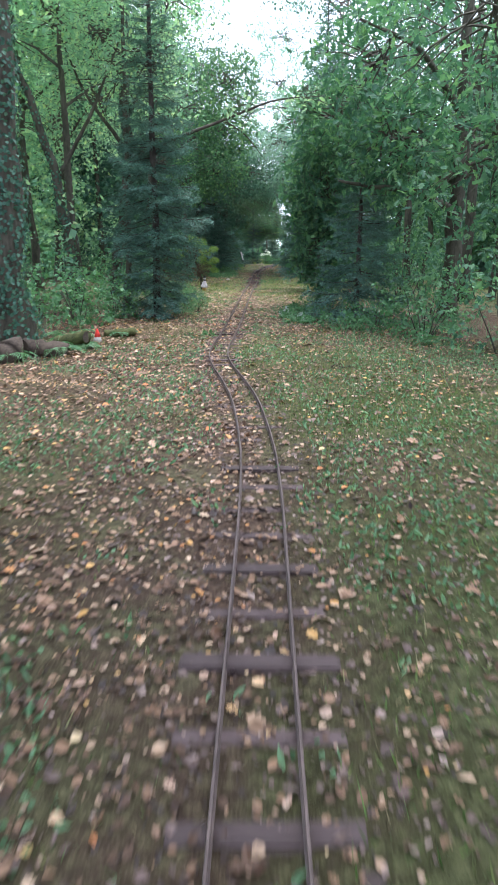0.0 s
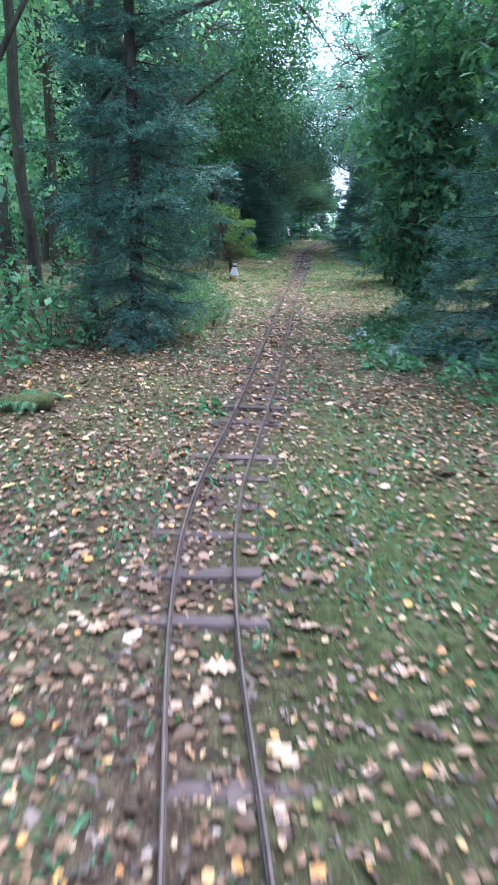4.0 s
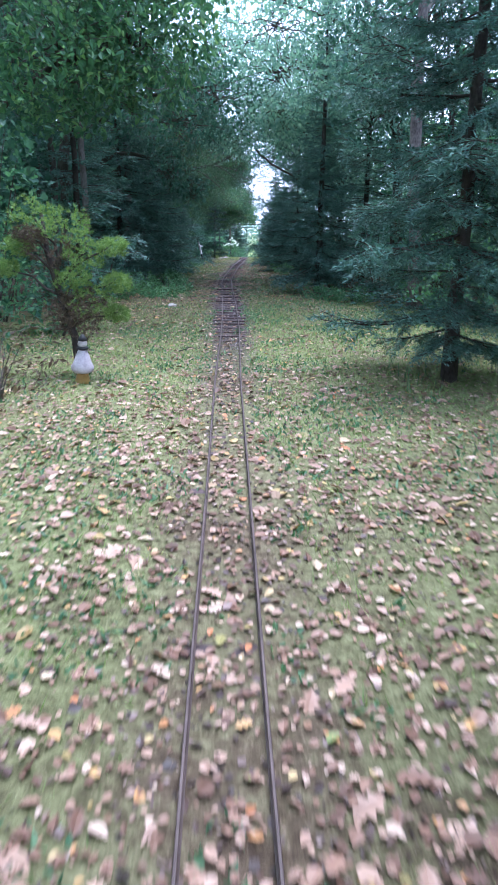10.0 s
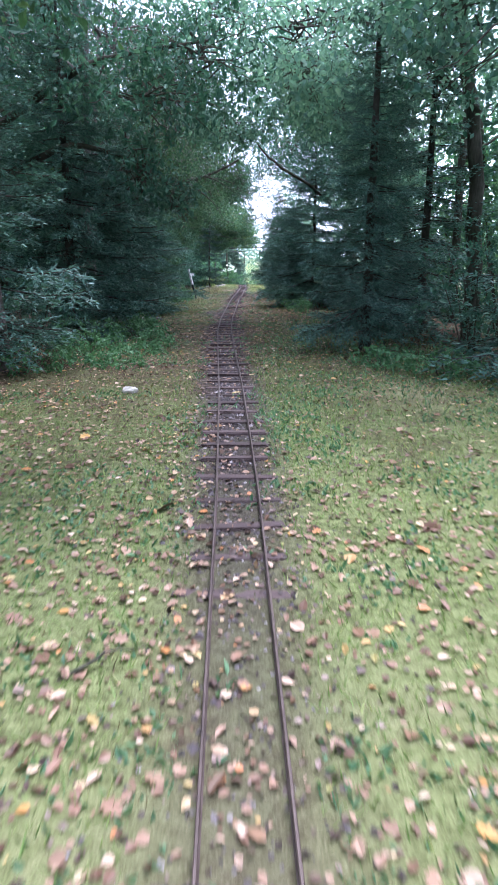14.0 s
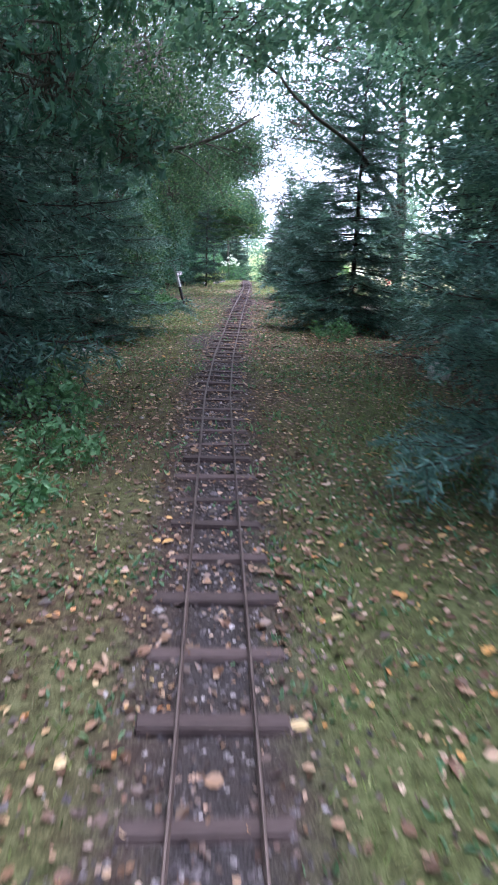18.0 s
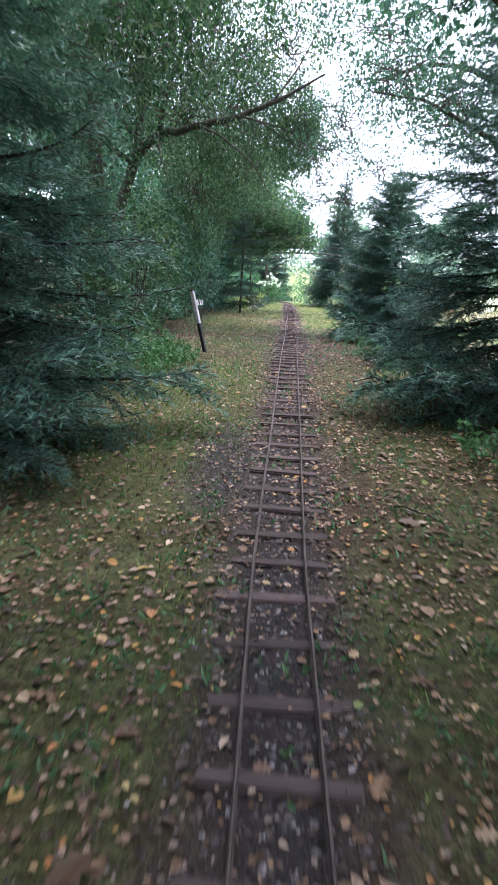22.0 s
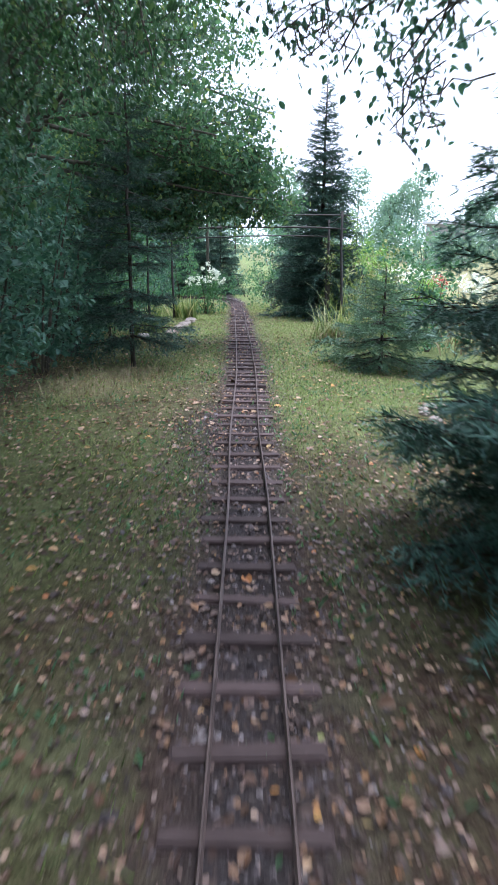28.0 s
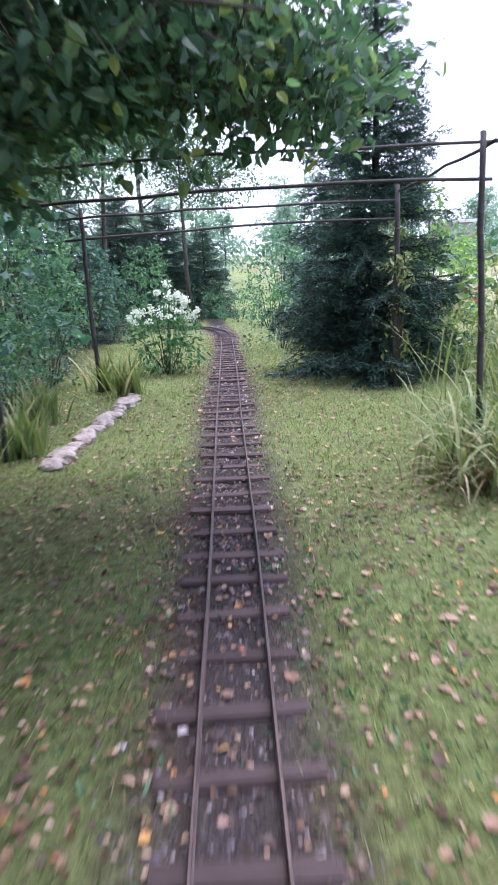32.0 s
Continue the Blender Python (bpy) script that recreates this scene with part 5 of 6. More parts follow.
wood_tree(-3.9, 33.0, 7, M_BIRCH, "woodland tree behind firs", .09, crown_from=.25)
wood_tree(-4.4, 29.2, 7.5, M_DARK, "woodland tree behind firs", .09, crown_from=.25)
wood_tree(-5.2, 19.0, 8, M_PALE, "woodland tree with pale green leaves", .1, crown_from=.3)
wood_tree(-5.8, 26, 8, M_BIRCH, "woodland tree deep in the wood", .1, crown_from=.25)
wood_tree(2.4, 21.2, 7.5, M_DARK, "birch with flaking pinkish bark behind a spruce", .09, bark=M_BIRCHBARK, lean=(-.04, .03), crown_from=.45, per_blob=75)
wood_tree(3.5, 27.2, 7, M_DARK, "thin woodland tree on the edge of the field", .07, crown_from=.3)
wood_tree(3.6, 17.5, 7, M_DARK, "woodland tree with dark green leaves", .09, crown_from=.25)
wood_tree(3.9, 13.5, 7, M_OAK, "woodland tree with green leaves", .1, crown_from=.25, per_blob=90)
wood_tree(3.5, 7.0, 6.5, M_OAK, "woodland tree with green leaves", .1, crown_from=.2, per_blob=90)
wood_tree(4.3, 23.0, 7.5, M_DARK, "woodland tree with dark green leaves", .1, crown_from=.25)
conifer(3.0, 22.2, 4.8, "far", "dark spruce behind the nearer trees", first=.2, reach=1.3, gap=.26, per=7)
conifer(2.3, 27.4, 4.2, "far", "dark spruce behind the nearer trees", first=.2, reach=1.1, gap=.26, per=7)
conifer(3.2, 29.2, 4.6, "far", "dark spruce behind the nearer trees", first=.2, reach=1.3, gap=.26, per=7)
conifer(3.7, 32.2, 3.4, "far", "dark spruce behind the nearer trees", first=.2, reach=1.2, gap=.26, per=7)
wood_tree(-3.4, 50.5, 5.5, M_BIRCH, "garden tree with hanging leaves", .08, crown_from=.25)
wood_tree(-2.9, 57.0, 6.0, M_OAK, "garden tree at the end of the line", .09, crown_from=.15)
wood_tree(-1.2, 65.5, 6.2, M_HAZY, "garden tree past the end of the line, paled for haze", .1, crown_from=.2)
wood_tree(-2.7, 52.6, 4.6, M_OAK, "garden tree behind the flower bed", .07, crown_from=.25)
wood_tree(-4.5, 66, 6, M_PALE, "tall pale tree past the end of the line", .12, crown_from=.15, wide=1.2)


def far_wood(name, n, box, h, mat, label, leaf=.27, clump=48, slim=.24):
    """A belt of trees too far off to count: trunks and leaf masses."""
    g = np.random.default_rng(n)
    pieces = []
    for k in range(n):
        x, y = g.uniform(box[0], box[1]), g.uniform(box[2], box[3])
        z, hh = float(ground_z(x, y)), h * g.uniform(.7, 1.25)
        pieces.append((*tube(bend((x, y, z - .1), (x + g.normal(0, .3), y + g.normal(0, .3), z + hh * .9), 0, .06, 5, g), np.linspace(.05 + hh * .006, .02, 5), 6, False), 0))
        C = []
        for q in range(7):
            s = .12 + .85 * q / 7
            R = hh * slim * (1.25 - s)
            C.append(blob_points((x + g.normal(0, .5 * R), y + g.normal(0, .5 * R), z + hh * s, R, R, R * .7), clump, g))
        P, A, N, _ = clumps(np.vstack(C), 5, leaf * 4, g, .3)
        L = leaf * g.lognormal(0, .25, len(P))
        pieces.append((*leaves(P, A, N, L, L * .8), 1))
    v, f, ix = joined(pieces)
    tagged(new(name, mesh(name, v, f, [M_BARK, mat], ix)), label, "woods", kind="stuff")


far_wood("deep_wood", 24, (-15, -9.5, 3, 62), 9, M_PALE, "woodland beyond the first trees, light and haze in its leaf colour", leaf=.2, clump=40)
# Two belts added out of view to shade the start of the line.
far_wood("unseen_rear_wood", 11, (-7.5, -4.2, -7, 2.5), 7, M_OAK, "unseen green woodland added to shade the start from the left", leaf=.09, clump=60, slim=.16)
far_wood("unseen_side_wood", 13, (4.4, 8, -7, 3.0), 7, M_OAK, "unseen green woodland added to shade the start from the right", leaf=.09, clump=60, slim=.16)
far_wood("garden_edge", 34, (-7.2, -4.3, 20, 56), 8.5, M_DARK, "dark green trees at the edge of the wood", leaf=.14, clump=80, slim=.17)
far_wood("field_edge", 12, (4.1, 6.2, 9, 32), 5.5, M_OAK, "dark green trees between the line and the field", leaf=.11, clump=70, slim=.17)
far_wood("wood_edge", 12, (-7.0, -5.0, 8, 21), 6.5, M_PALE, "young green trees at the wood's edge, leaf colour paled for haze", leaf=.1, clump=70, slim=.16)
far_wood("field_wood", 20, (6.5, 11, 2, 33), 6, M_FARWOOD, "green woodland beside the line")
# The leaf colour here stands in for haze across the field.
far_wood("distant_trees", 20, (16, 74, 150, 176), 14, M_HAZY, "distant round trees beyond the field, haze in their leaf colour", leaf=.4, clump=60, slim=.3)
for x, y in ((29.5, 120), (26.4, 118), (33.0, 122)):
    shrub(x, y, 2.6, 2.2, 4.9, "bush across the field, haze tinted into its leaves", M_HAZY, 1500, .38, name="field_bush")
# Unclear red and white shapes across the field, given the form of bushes.
shrub(12.1, 70, .55, .55, 1.0, "unclear red shape far across the field, built as a bush", M_REDLEAF, 700, .1, name="red_shape_bush")
for x, y, r in ((13.3, 77, 1.3), (15.2, 73, .8), (12.0, 79, 1.0)):
    shrub(x, y, r, .7, 1.2, "unclear white heap far across the field, built as a bush", M_PETAL, 800, .13, name="white_heap_bush")
for x, y, h in ((3.7, 50.0, 1.6), (4.3, 54.5, 1.5), (5.6, 58, 1.2), (4.2, 57, 1.6), (7.2, 63, 1.1), (4.7, 49.0, .9)):
    shrub(x, y, h * .5, h * .5, h, "lime-green leafy bush beyond the garden", M_LIME, 1100, .1, OVATE, .5, name="garden_bush")
far_wood("end_wood", 16, (-14, 10, 74, 88), 4.6, M_HAZY, "low woodland beyond the end of the line, haze in its leaf colour", leaf=.2, clump=40)

# ---- shrubs and undergrowth ----
def bushes(rows):
    for x, y, rx, ry, h, mat, n, leaf in rows:
        label = {M_NETTLE: "green leafy undergrowth bush at the wood edge", M_DARK: "dark green bush at the wood's edge", M_OAK: "green broadleaved bush beside the line", M_BIRCH: "tall green hedge bush beside the line", M_REED: "yellow-green bush by the garden"}[mat]
        shrub(x, y, rx, ry, h, label, mat, n, leaf, DIAMOND, .6)


bushes(((-2.3, 8.9, .6, .7, .7, M_NETTLE, 900, .06), (-2.9, 9.6, .7, .7, 1.1, M_OAK, 900, .06), (-2.1, 9.9, .5, .5, .55, M_NETTLE, 700, .05), (-3.0, 7.9, .6, .7, .9, M_NETTLE, 900, .06), (-2.3, 12.0, .6, .8, .8, M_OAK, 900, .05), (-2.6, 13.7, .7, .9, 1.2, M_OAK, 1100, .06), (-2.5, 17.3, .6, .9, 1.3, M_OAK, 1100, .06), (-2.8, 19.4, .6, .9, 1.1, M_OAK, 1000, .06), (2.0, 8.3, .6, .8, .75, M_NETTLE, 900, .055), (2.3, 9.6, .6, .8, 1.0, M_OAK, 900, .055), (2.5, 7.0, .7, .8, 1.0, M_OAK, 900, .06), (1.5, 9.0, .4, .5, .4, M_NETTLE, 500, .05)))
bushes(((2.5, 12.3, .7, .9, 1.2, M_OAK, 900, .06), (2.9, 14.5, .8, .9, 1.3, M_OAK, 1000, .06), (2.9, 18.6, .8, .9, 1.1, M_OAK, 900, .06), (2.6, 20.6, .6, .7, .9, M_NETTLE, 700, .06), (-2.6, 18.3, .7, .7, 2.3, M_OAK, 1700, .06), (-2.3, 20.6, .5, .7, 1.3, M_DARK, 1100, .055), (2.35, 23.0, .6, .8, 1.3, M_DARK, 1200, .055), (3.0, 21.8, .7, .8, 1.5, M_OAK, 1200, .06), (2.6, 19.6, .6, .7, 1.1, M_OAK, 900, .055), (3.3, 24.6, .7, .8, 1.7, M_DARK, 1300, .06), (-2.5, 24.3, .6, .8, .9, M_DARK, 900, .05), (2.7, 27.4, .7, 1.0, 1.2, M_DARK, 1000, .06), (2.7, 30.3, .6, .9, 1.1, M_DARK, 900, .05), (2.9, 32.6, .6, .9, .9, M_OAK, 800, .05), (-2.2, 33.6, .6, .9, 1.3, M_BIRCH, 2000, .06), (-2.0, 35.2, .7, .9, 1.9, M_BIRCH, 3000, .06), (-1.95, 36.9, .6, .9, 2.1, M_BIRCH, 3400, .06), (-2.0, 38.2, .6, .9, 2.2, M_DARK, 3400, .065)))
bushes(((-1.9, 39.4, .6, .8, 2.4, M_BIRCH, 3600, .065), (-1.7, 40.5, .6, .8, 2.4, M_DARK, 3600, .065), (-1.5, 41.6, .6, .7, 2.3, M_DARK, 3400, .065), (-1.35, 42.7, .5, .6, 1.7, M_DARK, 2400, .06), (-1.15, 44.5, .35, .4, .75, M_NETTLE, 700, .05), (-1.15, 45.6, .4, .5, .85, M_DARK, 900, .05), (-1.05, 46.8, .4, .5, .8, M_NETTLE, 800, .05), (-1.0, 48.0, .4, .5, .9, M_DARK, 900, .05), (-1.9, 42.6, .6, .9, 1.9, M_DARK, 1600, .05), (-1.8, 44.6, .6, .8, 1.3, M_OAK, 1200, .05), (-1.75, 46.3, .6, .8, 1.2, M_NETTLE, 1000, .05), (-1.45, 43.4, .5, .6, 1.7, M_DARK, 1500, .06)))
bushes(((-1.6, 44.4, .5, .6, 1.3, M_DARK, 1200, .06), (-1.5, 49.8, .7, .8, 2.1, M_OAK, 2000, .075), (-1.3, 52.4, .7, .8, 1.7, M_DARK, 1600, .075), (-2.5, 51.8, .9, .9, 2.4, M_OAK, 1700, .085), (-.6, 57.2, .7, .8, 1.9, M_OAK, 1800, .08), (2.4, 50.2, .6, .8, 1.6, M_DARK, 1600, .07), (2.6, 58.0, .9, .9, 2.2, M_OAK, 2000, .08), (-1.8, 48.4, .7, .9, 1.5, M_OAK, 1200, .05), (-1.4, 51.0, .6, .8, 1.2, M_OAK, 1000, .05), (-1.2, 54.5, .7, .8, 1.3, M_DARK, 1000, .05), (1.75, 51.0, .6, .8, .9, M_NETTLE, 800, .05)))
bushes(((2.1, 56.0, .8, .9, 1.3, M_OAK, 1000, .05), (.5, 60.2, .9, .6, 1.0, M_OAK, 900, .06), (1.6, 59.3, .7, .7, .8, M_OAK, 800, .06), (3.2, 43.9, .6, .7, 1.3, M_NETTLE, 900, .06), (3.6, 46.3, .8, .8, 1.6, M_OAK, 1000, .07), (2.9, 45.6, .5, .6, 1.4, M_REED, 800, .06)))
for x, y, rx, h, n in ((-1.35, 22.9, .32, .12, 300), (-1.7, 23.5, .42, .22, 380), (-1.2, 23.8, .3, .1, 260), (-1.85, 24.5, .5, .3, 420), (-2.0, 22.7, .4, .25, 320), (-1.45, 31.9, .4, .32, 460), (-1.2, 33.0, .35, .25, 420), (-1.9, 32.3, .45, .45, 520), (-1.35, 25.2, .38, .3, 420), (-1.1, 24.5, .28, .2, 260), (-1.6, 26.2, .35, .35, 380), (-1.3, 32.4, .4, .35, 420), (-1.7, 31.4, .35, .4, 360), (-1.5, 33.4, .35, .4, 360), (1.35, 22.8, .35, .2, 320), (1.75, 22.2, .35, .25, 320),
                       (.95, 10.3, .35, .18, 300), (.62, 10.95, .25, .14, 260), (.5, 10.3, .2, .1, 200), (.6, 9.65, .22, .1, 220), (.8, 11.4, .3, .18, 260), (1.15, 8.9, .4, .2, 320), (1.35, 32.4, .35, .3, 320), (1.25, 29.6, .3, .25, 280), (1.2, 34.6, .3, .25, 240)):
    shrub(x, y, rx, rx, h, "patch of green nettles and low weeds", M_NETTLE, int(n * 1.8), .038, OVATE, .6, name="weed_patch", stems=5, category="weeds", spread=.12)
shrub(.45, 10.65, .14, .14, .12, "low plant with silvery leaves", M_SILVER, 50, .055, OVATE, .6, name="silver_leaved_plant", stems=4, category="plant", spread=.08)
shrub(.55, 10.0, .13, .13, .12, "low plant with silvery leaves", M_SILVER, 50, .06, OVATE, .6, name="silver_leaved_plant", stems=4, category="plant", spread=.08)
shrub(-.56, 8.3, .07, .07, .06, "small bright green plant among the leaves", M_NETTLE, 45, .04, OVATE, .6, name="small_plant", stems=3, category="plant", spread=.05)
shrub(-1.75, 15.8, .4, .6, .45, "low dead brown bramble", M_BROWNTWIG, 500, .05, DIAMOND, .3, name="dead_bramble", category="shrub")
shrub(-2.0, 14.6, .4, .6, .5, "low dead brown bramble", M_BROWNTWIG, 500, .05, DIAMOND, .3, name="dead_bramble", category="shrub")
shrub(1.7, 24.0, .5, .5, .3, "dead brown twigs under a spruce", M_BROWNTWIG, 400, .05, DIAMOND, .3, name="dead_bramble", category="shrub")
for x, y, s in ((-1.8, 7.25, .24), (-2.0, 6.95, .3), (-2.2, 7.25, .36), (-1.95, 7.35, .3), (-2.15, 7.9, .35), (-2.4, 6.5, .35), (-1.6, 8.2, .22), (2.2, 8.9, .35), (1.9, 7.6, .3), (-2.1, 18.6, .3), (-1.9, 32.6, .35)):
    fern(x, y, s)
for x, y, h in ((-1.25, 12.2, .34), (-1.05, 11.6, .28), (-1.45, 12.9, .36), (-1.2, 10.9, .28), (1.15, 12.6, .26), (-1.4, 11.8, .38), (-1.6, 12.3, .4), (-1.55, 13.6, .34), (1.3, 13.2, .26), (1.05, 11.9, .24), (-1.75, 13.0, .4), (-1.7, 11.2, .4)):
    shrub(x, y, h * .9, h * 1.1, h, "soft feathery blue-green weeds under trees", M_FENNEL, 900, .042, DIAMOND, .22, name="feathery_weeds", stems=6, category="weeds", spread=.12, up=.6)

# ---- the small pine with its ornament ----
def little_pine(x, y):
    t = thing("garden_pine", x, y, float(ground_z(x, y)), "small leaning pine with yellow-green tufts and a brown middle", "tree")
    line = [(0, 0, -.03), (-.03, .02, .28), (-.12, .04, .56), (-.2, .05, .9), (-.22, .05, 1.15)]
    part("trunk", mesh("trunk", *tube(line, [.035, .03, .025, .02, .01], 8), M_SPRUCEBARK, smooth=True), t)
    r = np.random.default_rng(12)
    for cx, cy, cz, R, mat in ((-.28, .05, 1.0, .2, M_SCOTS), (-.05, .05, .95, .2, M_SCOTS), (.1, .03, .78, .17, M_SCOTS), (-.4, .05, .82, .12, M_SCOTS), (.14, .0, .48, .17, M_SCOTS), (-.2, .05, .8, .2, M_BROWNTWIG), (0, .02, .34, .2, M_BROWNTWIG), (.05, -.02, .45, .2, M_BROWNTWIG), (-.06, 0, .42, .18, M_BROWNTWIG), (-.3, .0, .88, .12, M_BROWNTWIG), (.0, -.02, .62, .14, M_SCOTS), (.3, .0, .6, .12, M_SCOTS), (.28, .03, .82, .11, M_SCOTS), (-.5, .05, .68, .1, M_SCOTS), (.3, 0, .4, .1, M_SCOTS)):
        cz *= 1.13
        c = blob_points((cx, cy, cz, R, R, R * .62), 130, r)
        p = np.repeat(c, 18, 0)
        a = r.normal(0, 1, p.shape)
        a[:, 2] += .9
        part("needle_tuft", mesh("needle_tuft", *leaves(p, a, r.normal(0, 1, p.shape), r.uniform(.022, .042, len(p)), .0042, NEEDLE), mat), t)
        part("twig", mesh("twig", *tube(bend((-.12, .04, cz * .75), (cx, cy, cz), .03, .01, 5, r), np.linspace(.012, .004, 5), 5), M_SPRUCEBARK), t)


little_pine(-1.38, 16.6)


def lathe(profile, sides=20):
    w = np.arange(sides) / sides * 2 * np.pi
    v = np.array([(r * math.cos(a), r * math.sin(a), z) for r, z in profile for a in w])
    f = [[k * sides + j, k * sides + (j + 1) % sides, (k + 1) * sides + (j + 1) % sides, (k + 1) * sides + j] for k in range(len(profile) - 1) for j in range(sides)]
    return v, f


def ornament(x, y, parts, name, label, category, tilt=0):
    pieces, mats = [], []
    for prof, mat in parts:
        if mat not in mats:
            mats.append(mat)
        pieces.append((*lathe(prof), mats.index(mat)))
    v, f, ix = joined(pieces)
    o = new(name, mesh(name, v, f, mats, ix, smooth=True))
    o.matrix_world = pose(x, y, float(ground_z(x, y)) - .01, tilt, tilt * .6, 20)
    return tagged(o, label, category)


ornament(-1.32, 16.35, [([(.0, 0), (.05, 0), (.052, .03), (.042, .07), (.044, .1), (.0, .105)], M_YELLOW), ([(.0, .09), (.055, .088), (.078, .105), (.08, .13), (.064, .16), (.05, .2), (.036, .235), (.024, .262), (0, .265)], M_LILAC),
                         ([(0, .25), (.034, .252), (.042, .262), (.036, .275), (0, .278)], M_BLACK), ([(0, .27), (.026, .272), (.034, .292), (.028, .318), (.012, .332), (0, .334)], M_WHITE), ([(0, .318), (.03, .316), (.036, .322), (.024, .34), (.01, .36), (0, .362)], M_BLACK)],
         "garden_figurine", "lilac-white skirted garden figurine with black cap on ochre foot", "figurine", 4)
for x, y in ((-1.79, 7.77), (2.0, 15.9)):
    ornament(x, y, [([(0, 0), (.04, 0), (.046, .025), (.04, .06), (.024, .078), (0, .08)], M_PALESTONE), ([(0, .066), (.036, .068), (.025, .11), (.01, .15), (0, .165)], M_RED)], "garden_gnome", "small pale garden figure with a pointed red cap", "figurine")


# ---- wood and stones on the ground ----
def rock(x, y, r, label, mat, squash=.6, name="stone", group="", sink=.3):
    g = np.random.default_rng(int(abs(x * 1000) + abs(y * 1000)))
    bm = bmesh.new()
    bmesh.ops.create_icosphere(bm, subdivisions=3, radius=1)
    a, b = g.uniform(.8, 1.3), g.uniform(.75, 1.1)
    o3 = Vector(g.uniform(0, 50, 3))
    for v in bm.verts:
        k = 1 + .35 * (noise.noise(v.co * 1.3 + o3)) + .12 * noise.noise(v.co * 4 + o3)
        v.co = Vector((v.co.x * a, v.co.y * b, v.co.z * squash)) * r * k
    me = bpy.data.meshes.new("stone")
    bm.to_mesh(me)
    bm.free()
    me.materials.append(mat)
    o = new(name, me)
    o.matrix_world = pose(x, y, float(ground_z(x, y)) + r * squash * (1 - sink) * .6, 0, 0, g.uniform(0, 360))
    return tagged(o, label, "stone" if name == "stone" else name.replace("_", " "), group)


def log(x, y, L, r, turn, label, mat, lift=0.0):
    g = np.random.default_rng(int(abs(x * 1000)))
    t = thing("log", x, y, float(ground_z(x, y)) + r * .7 + lift, label, "log", turn=turn)
    p = bend((-L / 2, 0, 0), (L / 2, 0, g.normal(0, .02)), 0, r * .12, 9, g)
    part("bark", mesh("bark", *tube(p, r * (1 + g.normal(0, .07, 9)), 12), mat, smooth=True), t)
    for s in (-1, 1):
        q = p[0 if s < 0 else -1]
        w = np.arange(12) / 12 * 2 * np.pi
        v = np.stack([np.full(12, q[0] + s * .003), q[1] + .85 * r * np.cos(w), q[2] + .85 * r * np.sin(w)], 1)
        part("cut_end", mesh("cut_end", v, [list(range(12))[::s]], M_DEADWOOD), t)


log(-2.15, 6.85, .5, .1, 20, "dark rotten log under ferns", M_DEADWOOD)
log(-1.95, 7.3, .4, .07, -25, "mossy log at the edge of the leaves", M_MOSS)
log(-1.62, 8.15, .35, .05, 10, "mossy log at the edge of the leaves", M_MOSS)
log(-2.35, 6.5, .35, .12, 60, "dark rotten log under ferns", M_DEADWOOD)
rock(-1.03, 21.57, .06, "pale stone on the grass", M_PALESTONE)
rock(-1.77, 28.2, .08, "pale mossy stone beside a fir", M_PALESTONE)
rock(-1.62, 28.15, .06, "pale stone beside a fir", M_PALESTONE)
rock(-1.36, 28.15, .07, "flat stone in the leaves", M_STONE, .35)
rock(-1.85, 28.1, .1, "green mossy stone beside a fir", M_MOSS)
rock(1.76, 26.9, .08, "pale broken stump in the leaves", M_PALESTONE, 1.4, name="stump")
for k in range(15):
    s = k / 14
    rock(-.36 + .3 * s + .02 * math.sin(k * 2.1), 45.0 + 2.1 * s, .078 + .014 * math.sin(k * 1.7), "dull beige edging stone of the flower bed", M_DULLSTONE, .5, group="edging stones of the flower bed")
rock(-.72, 44.6, .08, "pale stone by the flower bed", M_PALESTONE)
for k in range(14):
    a = k / 14 * 6.28
    rock(2.28 + .36 * math.cos(a), 39.8 + .38 * math.sin(a), .044 + .012 * math.sin(k * 2.7), "grey stone round a small bed", M_DULLSTONE, .6, group="stones round a small bed on the lawn")
shrub(2.28, 39.8, .22, .24, .12, "low dark plant inside a ring of stones", M_DARK, 160, .04, OVATE, .6, name="bed_plant", stems=4, category="plant", spread=.08)


def twig(x, y, L, turn):
    g = np.random.default_rng(int(abs(x * 1000) + 7))
    o = new("fallen_twig", mesh("fallen_twig", *tube(bend((-L / 2, 0, .008), (L / 2, 0, .012), .01, .008, 7, g), np.linspace(.006, .002, 7), 5), M_BARK, smooth=True))
    o.matrix_world = pose(x, y, float(ground_z(x, y)) + .004, 0, 0, turn)
    tagged(o, "thin dry twig lying on the ground", "twig", "fallen twigs")


g = np.random.default_rng(31)
dead = thing("dead_branch", 1.45, 16.9, .4, "drooping half-bare spruce branch reaching low over the grass", "branch")
part("bough", BRANCHES["spruce"][1], dead, "dark drooping needles", pose(.1, 0, .06, 0, 0, 182) @ Matrix.Diagonal((1.1, .8, 1.0, 1)))
part("stem", mesh("stem", *tube(bend((.05, 0, 0), (-1.0, -.05, .02), -.05, .012, 9, g), np.linspace(.012, .004, 9), 6), M_SPRUCEBARK, smooth=True), dead)
for k in range(12):
    s = -.2 - .065 * k
    part("side_twig", mesh("side_twig", *tube(bend((s, -.02, -.03), (s - .09, -.02 + .14 * (-1) ** k, -.09 + .03 * (k % 3)), .01, .006, 4, g), [.004, .003, .002, .001], 4), M_SPRUCEBARK), dead)


